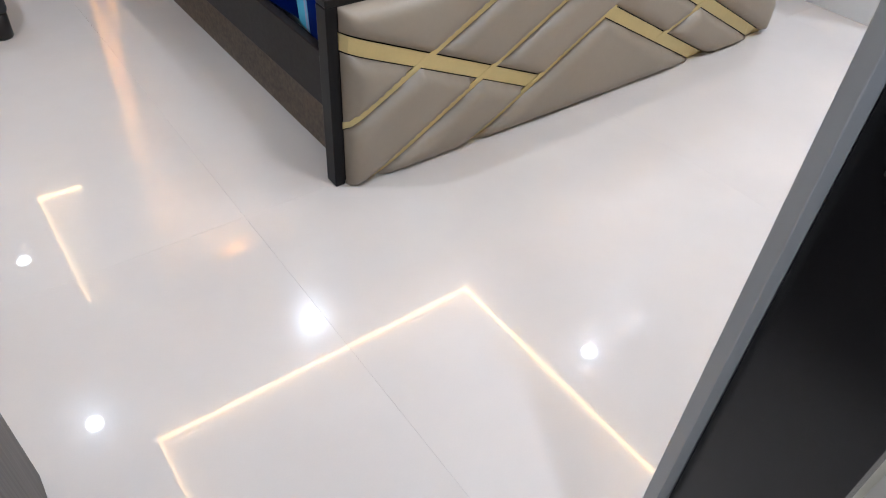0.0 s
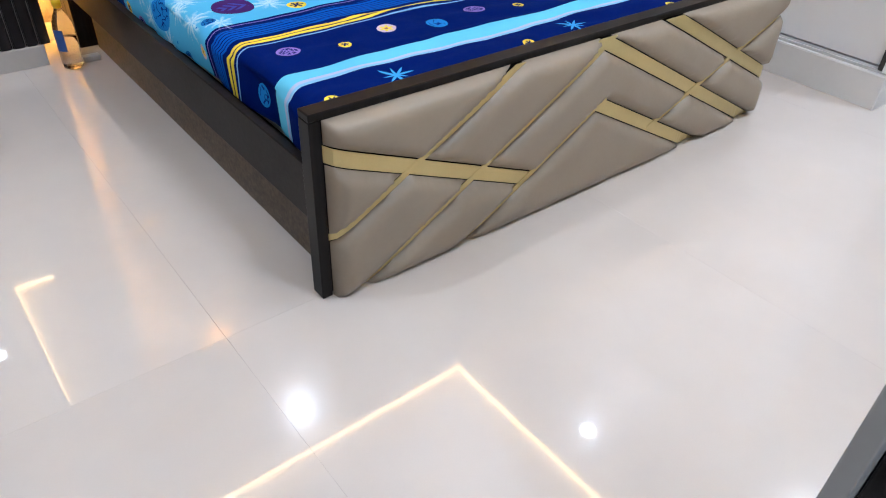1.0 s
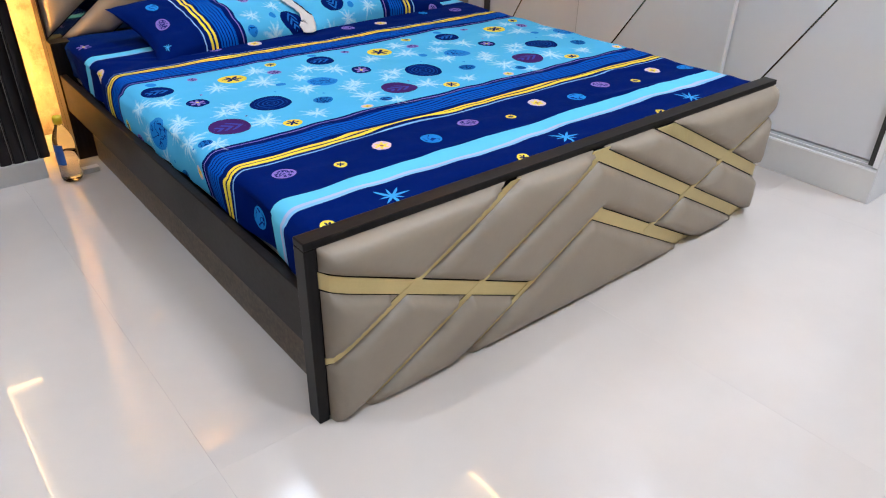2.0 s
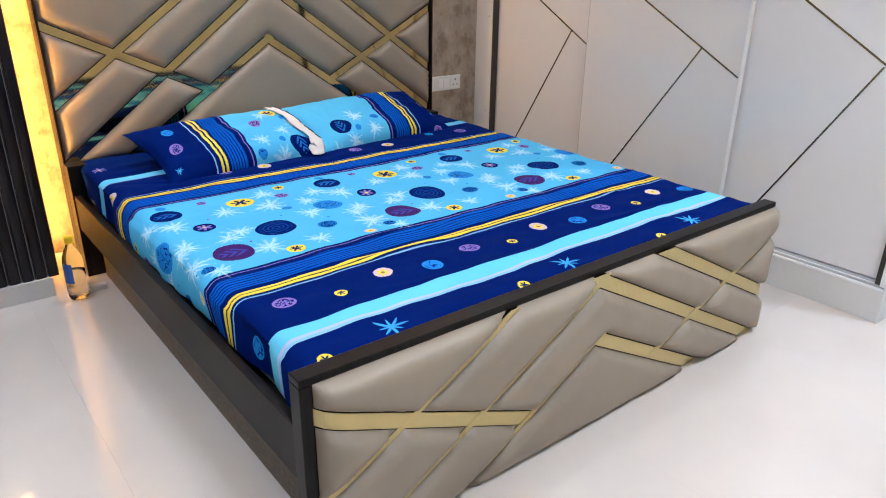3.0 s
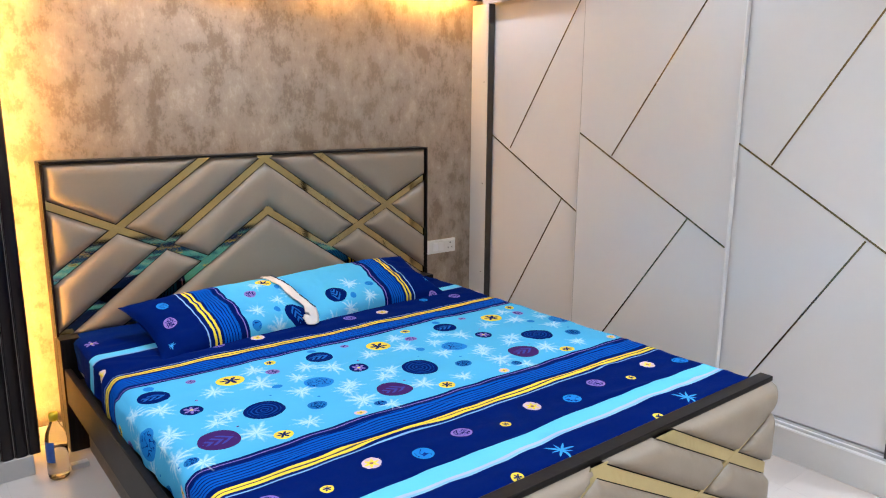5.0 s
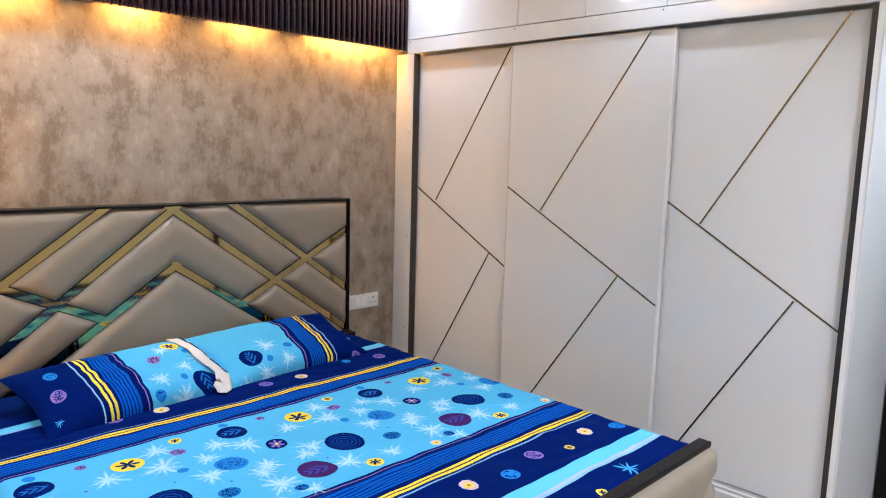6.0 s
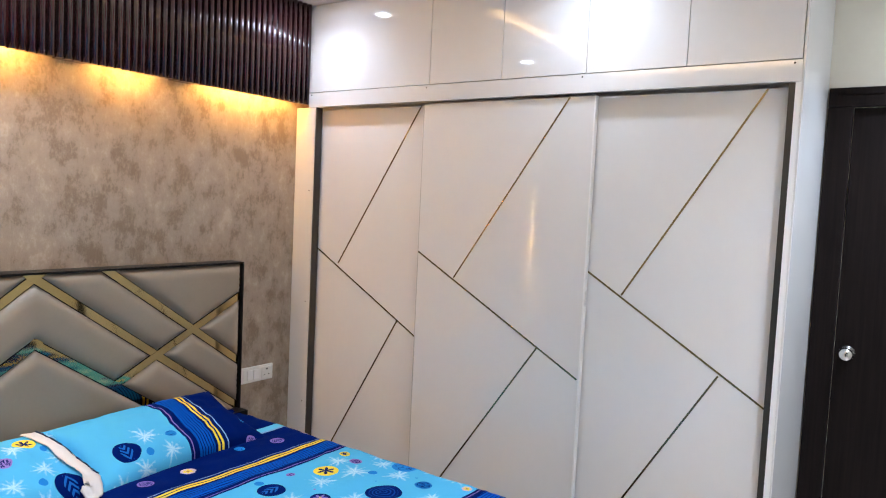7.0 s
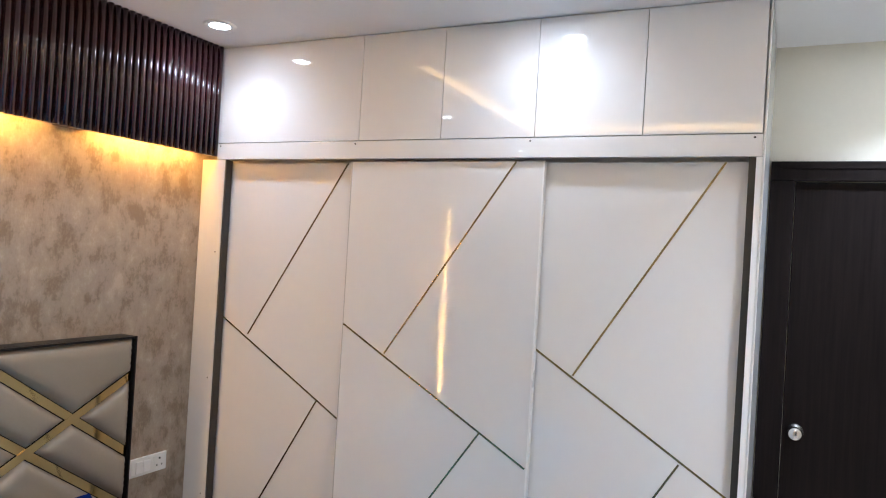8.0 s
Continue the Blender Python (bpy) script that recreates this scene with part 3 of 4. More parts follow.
def clip(points, lo, hi):
    """Cuts a convex outline to the rectangle lo-hi."""
    for axis, limit, sign in ((0, lo[0], 1), (0, hi[0], -1), (1, lo[1], 1), (1, hi[1], -1)):
        out = []
        for a, b in zip(points, points[1:] + points[:1]):
            da, db = sign * (a[axis] - limit), sign * (b[axis] - limit)
            if da >= 0:
                out.append(a)
            if da * db < 0:
                t = da / (da - db)
                out.append((a[0] + t * (b[0] - a[0]), a[1] + t * (b[1] - a[1])))
        points = out
    return points


def laid_strip(line, put, depth, limits, bulge, cuts=36):
    """A thin metal strip with the outline line, bent over a board's padding."""
    if not bulge[0]:
        return prism(line, put, depth)
    bm = prism(line, lambda u, v, w: Vector((u, v, w)), depth)
    lo = Vector(min(bm.verts, key=lambda v: v.co.x).co)
    hi = Vector(max(bm.verts, key=lambda v: v.co.x).co)
    for k in range(1, cuts):
        bmesh.ops.bisect_plane(bm, geom=bm.verts[:] + bm.edges[:] + bm.faces[:], plane_co=lo.lerp(hi, k / cuts), plane_no=Vector((1, 0, 0)))
    for v in bm.verts:
        v.co = put(v.co.x, v.co.y, v.co.z + swell((v.co.x, min(v.co.y, limits[3] - 0.022)), limits, bulge))
    return bm


def quilted(ob, z, put, strip, height, skew, metal):
    """Cushions and gold strips of a headboard or footboard. z maps pattern heights; put lays them on the board."""
    (L, R), T, B = skew["ends"], 1.0, 0.0
    a1, a2 = skew["left_cross"]
    S1 = ((L, a1[0]), (1.435, a1[1]))
    S2 = ((L, a2[0]), (a2[1], T))
    PK, IP = skew["peak"], skew["inner"]
    S3, S5 = ((skew["feet"][0], B), PK), ((skew["feet"][1], B), IP)
    S4, S6 = (PK, (R, skew["right_end"])), (IP, (skew["feet"][2], B))
    S7, S8 = ((2.017, T), (R, skew["right"][0])), ((R, skew["right"][1]), (2.065, skew["right"][2]))
    A, B2 = S1[0], S2[0]
    P12, P13, P15 = cross(*S1, *S2), cross(*S1, *S3), cross(*S1, *S5)
    P48, P78, P68 = cross(*S4, *S8), cross(*S7, *S8), cross(*S6, *S8)
    B3, B5, B6, E4 = S3[0], S5[0], S6[1], S4[1]
    T2, T7, R7, R8 = S2[1], S7[0], S7[1], S8[0]
    cells = [[(L, T), T2, P12, A], [A, P12, B2], [B2, P12, P13, B3, (L, B)], [T2, (PK[0], T), PK, P13, P12], [PK, P48, P68, IP, P15, P13], [P13, P15, B5, B3],
             [IP, B6, B5], [P68, P48, E4, (R, B), B6], [PK, (PK[0], T), T7, P78, P48], [T7, (R, T), R8, P78], [R8, R7, P78], [P78, R7, E4, P48]]
    if E4[1] < 0:
        E4 = cross(*S4, (L, B), (R, B))
        cells[7], cells[11] = [P68, P48, E4, B6], [P78, R7, (R, B), E4, P48]
    limits = (L, R, z(B), z(T))
    for i, cell in enumerate(cells):
        part("cushion", puff([(x, z(v)) for x, v in cell], strip * 0.5 + 0.0035, height, put, i * 3.1, skew["roll"], limits, skew["narrow"], skew["bulge"]), M_LEATHER, ob, smooth=True)
    for i, (p, q) in enumerate(((S1[0], P15), S2, S3, S4, S5, S6, S7, (S8[0], P68))):
        p, q = Vector((p[0], z(p[1]))), Vector((q[0], z(q[1])))
        more = (q - p).normalized() * 0.04
        line = clip(ribbon(p - (more if i not in (4, 5) else more * 0.5), q + (more if i not in (0, 7) else more * 0.4), strip * (skew["slim"] if (q - p).x * (q - p).y > 0 else 1.0)), (L, z(B)), (R, z(T)))
        part("gold_strip", laid_strip(line, put, 0.002 + 0.0004 * i, limits, skew["bulge"]), metal, ob, "gold metal strip")


def bed():
    ob = thing("bed", (1.73, 2.4, 0), "king-size bed with taupe quilted headboard and footboard and gold strips", "bed")
    # headboard
    hz0, hz1 = 0.490, 1.221
    part("headboard", box(0.756, 2.706, 3.485, 3.560, 0.0, 1.231, 0.003), M_FRAME, ob, "dark laminate headboard frame")
    part("top_lip", box(0.756, 2.706, 3.462, 3.4845, 1.222, 1.231, 0.002), M_FRAME, ob)
    for a, b in ((0.756, 0.766), (2.697, 2.706)):
        part("side_lip", box(a, b, 3.462, 3.4845, 0.42, 1.2215, 0.002), M_FRAME, ob)
    for a, b in ((0.756, 0.84), (2.62, 2.706)):
        part("head_post", box(a, b, 3.405, 3.4845, 0, 0.50, 0.002), M_FRAME, ob)
    quilted(ob, lambda v: hz0 + (hz1 - hz0) * v, lambda u, v, w: Vector((u, 3.4845 - w, v)), 0.032, 0.028,
            dict(bulge=(0.0, 1.0), roll=0.055, narrow=1.0, slim=1.0, ends=(0.767, 2.696), left_cross=((0.772, 0.340), (0.338, 1.432)), peak=(1.725, 0.980), inner=(1.730, 0.630), feet=(0.778, 1.050, 2.40), right_end=0.03, right=(0.342, 0.783, 0.335)), M_GOLD)
    # footboard
    fz0, fz1 = -0.010, 0.498
    part("footboard", box(0.787, 2.690, 1.3925, 1.430, 0.004, 0.497, 0.002), M_FRAME, ob)
    part("top_rail", box(0.757, 2.694, 1.384, 1.432, 0.4975, 0.516, 0.003), M_FRAME, ob)
    part("corner_post", box(0.757, 0.7865, 1.384, 1.432, 0.0, 0.497, 0.003), M_FRAME, ob)
    part("corner_post", box(2.6905, 2.694, 1.390, 1.432, 0.0, 0.497, 0.001), M_FRAME, ob)
    quilted(ob, lambda v: fz0 + (fz1 - fz0) * v, lambda u, v, w: Vector((u, 1.392 - w, v)), 0.040, 0.030,
            dict(bulge=(0.024, 0.075), roll=0.045, narrow=0.42, slim=0.42, ends=(0.787, 2.691), left_cross=((0.832, 0.288), (0.375, 1.372)), peak=(1.712, 0.968), inner=(1.714, 0.598), feet=(0.835, 1.175, 2.29), right_end=-0.045, right=(0.335, 0.820, 0.345)), M_SATIN)
    # side rails and slats
    for x in (0.762, 2.666):
        part("side_rail", box(x, x + 0.026, 1.4325, 3.404, 0.222, 0.374, 0.003), M_RAIL, ob, "dark grey laminate side rail")
        part("plinth", box(0.825 if x < 1 else 2.600, 0.845 if x < 1 else 2.620, 1.500, 3.380, 0.0, 0.30), M_PLINTH, ob, "brown recessed plinth")
    part("deck", box(0.790, 2.655, 1.469, 3.40, 0.301, 0.318), M_RAIL, ob)


bed()
tagged(link("mattress", box(0.822, 2.636, 1.485, 3.470, 0.319, 0.474, 0.03, 3), M_MATTRESS), "mattress under the printed sheet", "mattress")

SHEET_STOPS = [(0.9, NAVY), (1.552, (0.22, 0.50, 0.80)), (1.563, (0.42, 0.50, 0.74)), (1.575, CYAN), (1.634, NAVY), (1.836, (0.20, 0.42, 0.78)), (1.842, NAVY), (1.852, YELLOW), (1.863, (0.05, 0.05, 0.07)), (1.869, YELLOW), (1.881, NAVY), (1.903, ROYAL),
               (1.985, NAVY), (2.006, LILAC), (2.010, NAVY), (2.022, SKY), (2.690, NAVY), (2.702, LILAC), (2.706, NAVY), (2.725, ROYAL), (2.800, NAVY), (2.810, YELLOW), (2.821, (0.05, 0.05, 0.07)), (2.827, YELLOW), (2.839, NAVY),
               (2.853, (0.22, 0.36, 0.66)), (2.857, NAVY), (3.075, (0.20, 0.42, 0.75)), (3.090, CYAN), (3.140, NAVY)]
SPLASHES = ((0.87, 2.46, 0.055), (1.03, 2.31, 0.05), (1.22, 2.48, 0.06), (1.30, 2.33, 0.05), (1.43, 2.14, 0.06), (1.43, 2.24, 0.045), (1.05, 2.13, 0.06), (1.42, 2.52, 0.05), (0.84, 2.28, 0.05), (1.21, 2.10, 0.045), (1.06, 2.50, 0.05), (0.98, 2.27, 0.045), (1.25, 2.60, 0.05), (0.86, 2.05, 0.04), (1.35, 2.45, 0.045))
SHEET_MOTIFS = [((a, b, 1.2 * c), "splash") for a, b, c in SPLASHES] + [
    ((0.885, 2.580, 0.052), "disc"), ((1.144, 2.563, 0.050), "flower"), ((1.136, 2.265, 0.068), "rings"), ((0.943, 2.152, 0.062), "plum"), ((1.387, 2.366, 0.052), "teal"),
    ((0.951, 2.404, 0.036), "dark_flower"), ((1.107, 2.067, 0.030), "flower"), ((1.290, 2.197, 0.032), "speck"), ((1.369, 2.053, 0.022), "bloom"), ((1.300, 2.550, 0.026), "lilac"),
    ((1.330, 2.635, 0.022), "flower"), ((1.030, 2.640, 0.018), "lilac"), ((1.255, 2.420, 0.018), "dot"), ((0.890, 2.655, 0.018), "dot"), ((0.835, 2.08, 0.022), "speck"), ((0.80, 2.10, 0.004), "dot"), ((1.02, 2.20, 0.005), "lilac"), ((1.33, 2.26, 0.005), "dot"), ((1.20, 2.36, 0.004), "dot"), ((0.99, 2.47, 0.005), "lilac"),
    ((1.220, 1.758, 0.030), "bloom"), ((0.910, 1.755, 0.032), "lilac"), ((1.366, 1.716, 0.031), "teal"), ((1.056, 1.716, 0.018), "flower"),
    ((1.065, 1.490, 0.052), "star"), ((1.487, 1.457, 0.020), "flower"),
    ((0.795, 2.950, 0.030), "bloom"), ((1.250, 2.960, 0.030), "lilac"), ((1.08, 3.00, 0.022), "teal"), ((0.850, 3.280, 0.040), "dark_flower"), ((1.14, 3.32, 0.035), "flower")]
M_SHEET = cloth("printed_cotton_sheet", SHEET_STOPS, SHEET_MOTIFS, ((1.903, 1.985), (2.725, 2.800)), 0.001)


def fold(d, r):
    """How far a cloth that overhangs an edge by d goes sideways and down, over a bend of radius r."""
    bend = r * math.pi / 2
    if d <= 0:
        return 0.0, 0.0
    if d < bend:
        return r * math.sin(d / r), r * (1 - math.cos(d / r))
    return r, r + d - bend


def grid(name, nu, nv, place, material, uv):
    bm = bmesh.new()
    layer = bm.loops.layers.uv.new("cloth")
    rows = [[bm.verts.new(place(i / nu, j / nv)) for i in range(nu + 1)] for j in range(nv + 1)]
    where = {v: uv(i / nu, j / nv) for j, row in enumerate(rows) for i, v in enumerate(row)}
    for j in range(nv):
        for i in range(nu):
            f = bm.faces.new((rows[j][i], rows[j][i + 1], rows[j + 1][i + 1], rows[j + 1][i]))
            for loop in f.loops:
                loop[layer].uv = where[loop.vert]
    me = bpy.data.meshes.new(name)
    bm.to_mesh(me)
    bm.free()
    for p in me.polygons:
        p.use_smooth = True
    me.materials.append(material)
    return new(name, me)


PULLS = (((0.95, 1.95), (1.55, 1.82), 0.0050), ((1.30, 2.02), (1.75, 1.90), 0.0045), ((1.90, 1.92), (2.55, 1.78), 0.0050), ((1.10, 1.70), (1.75, 1.58), 0.0040), ((2.05, 1.66), (2.62, 1.56), 0.0050),
         ((2.20, 2.30), (2.60, 2.05), 0.0035), ((0.86, 2.60), (1.05, 2.20), 0.0030), ((1.60, 2.72), (2.30, 2.80), 0.0045), ((0.90, 3.02), (1.25, 2.90), 0.0040), ((2.30, 2.62), (2.62, 2.75), 0.0040))


def pulls(u, v):
    """Height of the long creases that run across the sheet."""
    h = 0.0
    for (a, b), (c, d), high in PULLS:
        k = (u - a) / (c - a)
        if -0.1 < k < 1.1:
            off = v - (b + (d - b) * k + 0.02 * math.sin(k * 5 + a * 9))
            h += high * math.exp(-(off / 0.013) ** 2) * max(0, math.sin(math.pi * (k + 0.1) / 1.2))
    return h


def sheet_place(a, b):
    u, v = sheet_uv(a, b)
    left, right, foot, top = 0.845, 2.640, 1.468, 0.500
    dx, zx = fold(left - u, 0.045) if u < left else fold(u - right, 0.045)
    dy, zy = fold(foot - v, 0.030)
    x = left - dx if u < left else (right + dx if u > right else u)
    y = foot - dy if v < foot else v
    drop = max(zx, zy)
    n1 = noise.noise(Vector((u * 2.1, v * 3.0, 0.3)))
    ripple = 0.005 * noise.noise(Vector((u * 3.0, v * 11.0, 1.7))) + 0.003 * n1 + 0.0034 * noise.noise(Vector((u * 9.0, v * 17.0, 6.1)))
    ripple += 0.006 * noise.noise(Vector((u * 5.0 + v * 4.0, v * 20.0, 4.4))) * max(0.0, min(1.0, (1.80 - v) / 0.2))
    crease = 0.013 * math.exp(-((v - 1.985 - 0.02 * n1) / 0.010) ** 2) * max(0, noise.noise(Vector((u * 2.6, 0, 5))) + 0.25)
    crease += 0.011 * math.exp(-((v - 1.86 + 0.03 * n1) / 0.009) ** 2) * max(0, noise.noise(Vector((u * 3.1, 4, 2))) + 0.2)
    z = top - drop + (ripple + crease + pulls(u, v)) * (1 if drop < 0.02 else 0.3)
    if drop > 0.03:
        sway = 0.024 * noise.noise(Vector((v * 5.0, drop * 5, 2.2))) + 0.006 * noise.noise(Vector((v * 14.0, drop * 4, 8.0)))
        tuck = 0.05 * max(0, drop - 0.05)
        x += (sway + tuck) * (1 if u < left else -1)
    return Vector((x, y, z))


def sheet_uv(a, b):
    return 0.845 - 0.165 + a * (1.795 + 0.265), 1.378 + b * (3.462 - 1.378)


tagged(grid("bed_sheet", 230, 260, sheet_place, M_SHEET, sheet_uv), "blue printed cotton sheet with planets, flowers and yellow stripes", "bed sheet")

# ---- pillows ----
PILLOW_STOPS = [(-0.2, NAVY), (0.205, (0.25, 0.45, 0.80)), (0.211, NAVY), (0.230, YELLOW), (0.241, NAVY), (0.250, YELLOW), (0.261, NAVY), (0.274, ROYAL), (0.352, NAVY), (0.376, LILAC), (0.381, NAVY), (0.393, SKY)]
PILLOW_MOTIFS = [((0.16, 0.47, 0.05), "splash"), ((0.33, 0.56, 0.05), "splash"), ((0.10, 0.64, 0.055), "disc"), ((0.28, 0.50, 0.026), "lilac"), ((0.36, 0.62, 0.04), "flower"), ((0.24, 0.70, 0.06), "splash"), ((0.05, 0.53, 0.06), "splash"), ((0.40, 0.74, 0.06), "splash"), ((0.20, 0.60, 0.05), "splash"), ((0.30, 0.66, 0.014), "dot"), ((0.14, 0.56, 0.016), "dot"),
                 ((0.08, 0.43, 0.022), "teal"), ((0.22, 0.09, 0.03), "lilac"), ((0.34, 0.115, 0.026), "teal"), ((0.10, 0.05, 0.02), "star")]
M_PILLOW = cloth("printed_cotton_pillowcase", [(p, c) for p, c in PILLOW_STOPS], PILLOW_MOTIFS, ((0.275, 0.350),), 0.0, 0.012)
M_FLAP = grained("white_cotton", (0.66, 0.63, 0.62), 0.04, 12, 0.8, bump=0.2, bump_scale=300)

M_HEM = grained("navy_cotton", (0.003, 0.008, 0.05), 0.1, 12, 0.8, bump=0.2, bump_scale=300)


def pillow(name, m, seed, label, along=0.05, length=0.80, deep=0.42, thick=0.075):
    """A stuffed pillow, long along x; its print's bands run across its length."""
    ob = thing(name, m.translation, label, "pillow", "pillows on the bed")

    def side(sign):
        def place(a, b):
            s, t = 2 * a - 1, 2 * b - 1
            pin = 1 - 0.10 * (1 - t * t) * s * s
            pin_t = 1 - 0.16 * (1 - s * s) * t * t * 0.6
            full = max(0.0, (1 - abs(s) ** 3.2) * (1 - abs(t) ** 2.6)) ** 0.55
            h = sign * thick * full
            h += 0.012 * full * noise.noise(Vector((s * 2.2, t * 2.2, seed))) + 0.008 * full * noise.noise(Vector((s * 6, t * 5, seed + 4))) + 0.0045 * full * noise.noise(Vector((s * 17, t * 7, seed + 9)))
            return m @ Vector((s * length / 2 * pin, t * deep / 2 * pin_t, h))
        return place

    for sign, n in ((1, "front"), (-1, "back")):
        under(grid(n, 56, 34, side(sign), M_PILLOW, lambda a, b: (b * deep + along, a * length)), ob)
    return ob


left_pose = pose(1.385, 3.155, 0.560, 19, 0, 7)
p1 = pillow("pillow", left_pose, 2.0, "blue printed pillow with yellow stripes leaning on the headboard")
right_pose = pose(2.105, 3.215, 0.562, -19, 0, 183)
p2 = pillow("pillow", right_pose, 6.0, "blue printed pillow with planets, its white flap showing", -0.21)

# white inner hem of the open pillowcase, lying over the place where the two pillows meet
bpy.context.view_layer.update()
tops = [q.matrix_world @ v.co for p in (p1, p2) for q in p.children if q.name.startswith("front") for v in q.data.vertices]


def resting(x, y):
    """Height of the pillows at x, y."""
    near = [q.z for q in tops if abs(q.x - x) < 0.022 and abs(q.y - y) < 0.022]
    return max(near) if near else 0.505


def draped(line, width, lift, rows=30, across=6):
    """A strip of cloth of the given width along a bent line (x, y), lying on the pillows."""
    bm = bmesh.new()
    made = []
    for k in range(rows + 1):
        f = k / rows * (len(line) - 1)
        a = min(int(f), len(line) - 2)
        c = Vector(line[a]).lerp(Vector(line[a + 1]), f - a)
        d = (Vector(line[a + 1]) - Vector(line[a])).normalized()
        row = []
        for m in range(across + 1):
            w = (m / across - 0.5) * width * (1 + 0.25 * noise.noise(Vector((k * 0.35, 2.2, 0.7))))
            x, y = c.x - d.y * w, c.y + d.x * w
            z = resting(x, y) + lift + 0.004 * noise.noise(Vector((x * 40, y * 40, 3.3)))
            row.append([x, y, z])
        made.append(row)
    for _ in range(2):
        for k in range(1, rows):
            for m in range(across + 1):
                made[k][m][2] = max(made[k][m][2], (made[k - 1][m][2] + made[k + 1][m][2]) / 2 - 0.002)
    grid_verts = [[bm.verts.new(p) for p in row] for row in made]
    for a, b in zip(grid_verts, grid_verts[1:]):
        for m in range(across):
            bm.faces.new((a[m], a[m + 1], b[m + 1], b[m]))
    return bm


HEM = ((1.645, 3.345), (1.655, 3.24), (1.685, 3.12), (1.712, 3.03), (1.700, 2.985), (1.668, 2.965))
flap = part("flap", draped(HEM, 0.056, 0.006), M_FLAP, p2, "white inner flap", True)
flap.modifiers.new("thick", "SOLIDIFY").thickness = 0.004
edge = part("hem_edge", draped([(x + 0.028, y + 0.004) for x, y in HEM[:4]], 0.007, 0.009, 30, 2), M_HEM, p2, "navy hem edge", True)
edge.modifiers.new("thick", "SOLIDIFY").thickness = 0.004

# ---- small things ----
def socket_plate():
    y = WALL_N
    x0, x1, z0, z1 = 2.735, 2.995, 0.580, 0.664
    ob = thing("switch_socket", ((x0 + x1) / 2, y, z0), "white switch and socket plate on the wallpaper", "socket")
    part("plate", box(x0, x1, y - 0.012, y - 0.001, z0, z1, 0.004), M_PLASTIC, ob)
    part("module", box(x0 + 0.060, x1 - 0.008, y - 0.0135, y - 0.0115, z0 + 0.010, z1 - 0.010, 0.002), M_PLASTIC, ob)
    for a in (x0 + 0.085, x0 + 0.126):
        part("switch", box(a, a + 0.038, y - 0.0175, y - 0.0130, z0 + 0.016, z1 - 0.016, 0.002), M_EDGE, ob)
    out = part("outlet", box(x1 - 0.078, x1 - 0.012, y - 0.0155, y - 0.0130, z0 + 0.012, z1 - 0.012, 0.002), M_PLASTIC, ob)
    for dx, dz, r in ((0, 0.018, 0.0048), (-0.014, -0.012, 0.0036), (0.014, -0.012, 0.0036)):
        bm = turned([(r, 0), (r, 0.0012)], 14)
        bmesh.ops.transform(bm, matrix=pose(x1 - 0.045 + dx, y - 0.0155, (z0 + z1) / 2 + dz, 90, 0, 0), verts=bm.verts)
        part("pin_hole", bm, M_SLOT, out)


socket_plate()

M_PET = clear("clear_plastic", (0.97, 0.98, 0.98), 1.10, 0.12)
M_WATER = clear("water", (0.90, 0.95, 0.95), 1.12, 0.0)
M_CAP = grained("yellow_plastic", (0.75, 0.60, 0.03), 0.05, 20, 0.35)
M_LABEL = grained("blue_label", (0.02, 0.10, 0.38), 0.3, 18, 0.4)


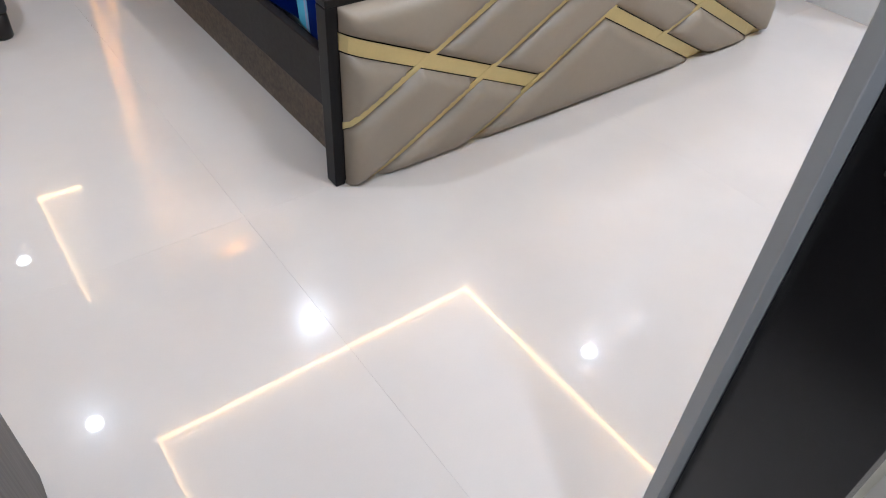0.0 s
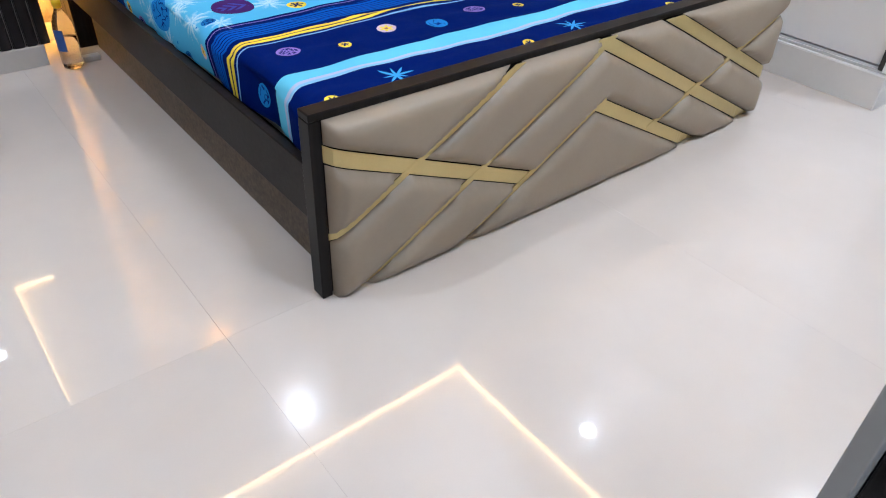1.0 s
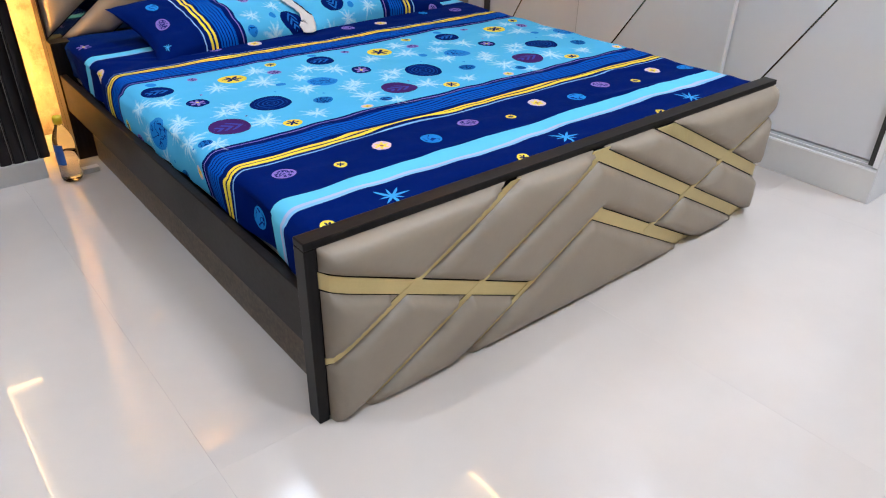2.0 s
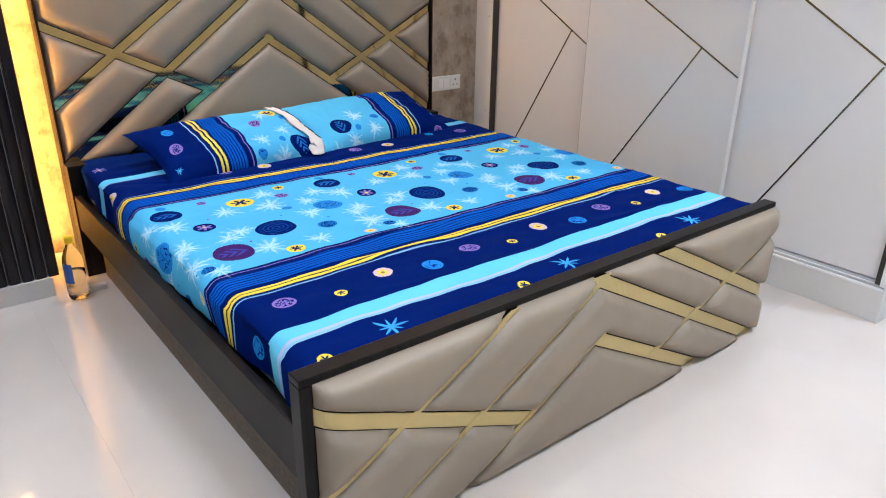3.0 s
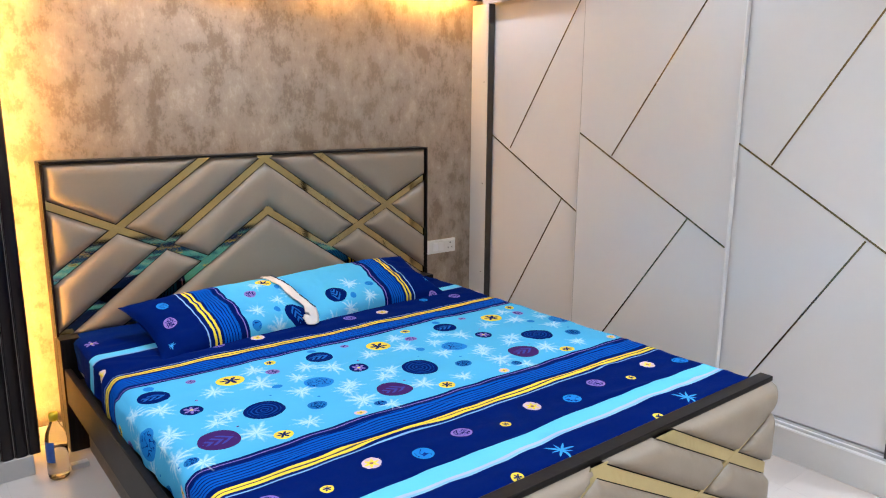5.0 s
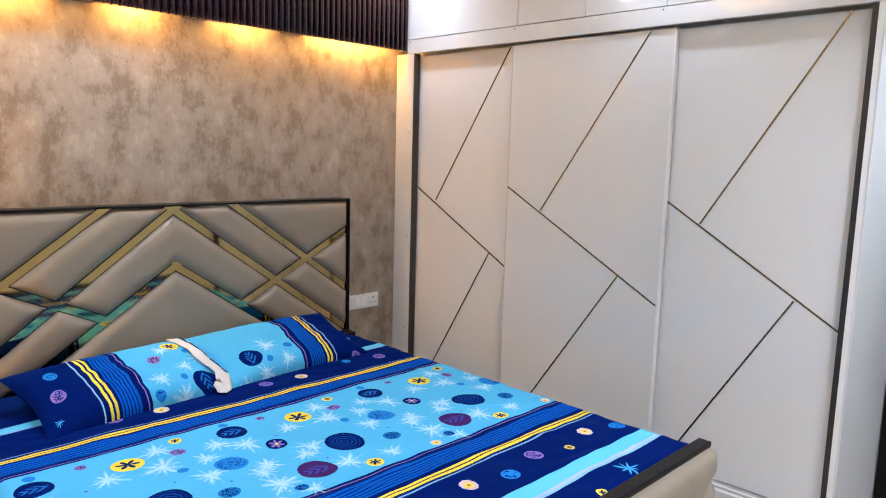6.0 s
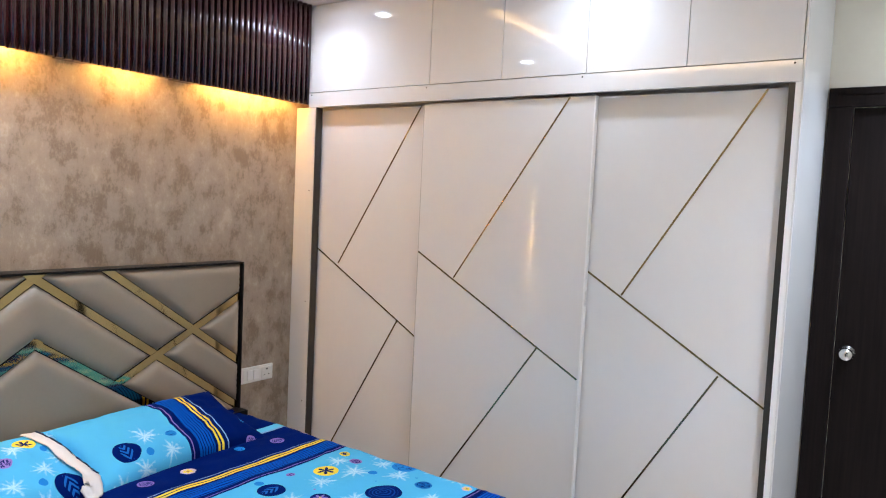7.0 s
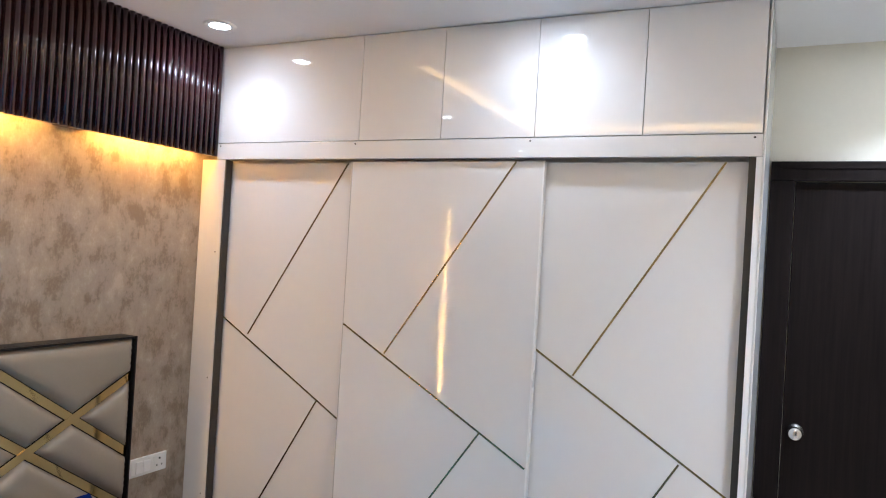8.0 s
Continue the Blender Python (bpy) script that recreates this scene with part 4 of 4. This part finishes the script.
def bottle(x, y):
    ob = thing("water_bottle", (x, y, 0), "half-full clear plastic water bottle with a yellow cap", "bottle")
    prof = [(0.030, 0.002), (0.037, 0.008), (0.039, 0.02), (0.039, 0.055), (0.037, 0.060), (0.039, 0.065), (0.039, 0.125), (0.0375, 0.130), (0.039, 0.135), (0.0385, 0.170), (0.035, 0.190), (0.026, 0.213), (0.017, 0.230), (0.0135, 0.240), (0.0135, 0.252)]
    part("body", turned(prof, 36, (x, y, 0)), M_PET, ob, "ribbed clear plastic body", True)
    part("water", turned([(0.029, 0.005), (0.0365, 0.012), (0.0375, 0.025), (0.0375, 0.052), (0.0355, 0.060), (0.0375, 0.068), (0.0375, 0.125)], 36, (x, y, 0)), M_WATER, ob, smooth=True)
    cap = part("cap", turned([(0.0165, 0.244), (0.0168, 0.270), (0.015, 0.274), (0.003, 0.2745)], 28, (x, y, 0)), M_CAP, ob, "yellow screw cap", True)
    bm = bmesh.new()
    ring = []
    for i in range(13):
        a = math.radians(165 + i * 7)
        ring.append([bm.verts.new((x + 0.0397 * math.cos(a), y + 0.0397 * math.sin(a), z)) for z in (0.080, 0.165)])
    for a, b in zip(ring, ring[1:]):
        bm.faces.new((a[0], b[0], b[1], a[1]))
    lab = part("wrap_label", bm, M_LABEL, ob, "blue printed label")
    lab.modifiers.new("thick", "SOLIDIFY").thickness = 0.0006


bottle(0.676, 3.215)
tagged(link("stone_offcut", box(0.725, 0.790, 3.235, 3.270, 0.0, 0.022, 0.003), M_SKIRT), "pale stone offcut lying beside the bed post", "offcut")


def stool():
    x0, x1, y0, y1 = -0.20, 0.262, 2.700, 3.06
    ob = thing("stool", (0.03, 2.88, 0), "charcoal upholstered stool on black feet beside the bed", "stool")
    part("seat", box(x0, x1, y0, y1, 0.088, 0.44, 0.018, 3), M_STOOL, ob, smooth=True)
    for x in (x0 + 0.035, x1 - 0.040):
        for y in (y0 + 0.036, y1 - 0.036):
            part("foot", turned([(0.030, 0), (0.034, 0.006), (0.036, 0.086), (0.030, 0.087)], 20, (x, y, 0)), M_FOOT, ob, smooth=True)


stool()


def wall_mirror():
    ob = thing("wall_mirror", (-0.10, 3.34, 0.75), "tall frameless dressing mirror on a boxed-out wall", "mirror")
    part("glass", box(-0.60, MIRROR_RIGHT, 3.332, 3.337, 0.75, 1.83, 0.001), M_MIRROR, ob)
    part("backing", box(-0.60, MIRROR_RIGHT - 0.002, 3.3372, WALL_N - 0.002, 0.74, 1.84, 0.002), M_FRAME, ob)


wall_mirror()

# ---- floor tiles ----
def tiles():
    wide, deep, gap = 1.2, 2.4, 0.0003
    xs = [0.5 + wide * i for i in range(-2, 4)]
    ys = [-3.40 + deep * i for i in range(0, 4)]
    me = bpy.data.meshes.new("tile")
    bm = box(gap / 2, wide - gap / 2, gap / 2, deep - gap / 2, -0.006, 0.0)
    bm.to_mesh(me)
    bm.free()
    me.materials.append(M_TILE)
    for x in xs:
        for y in ys:
            t = new("tile", me)
            t.location = (x, y, 0)
            under(t, base)


tiles()
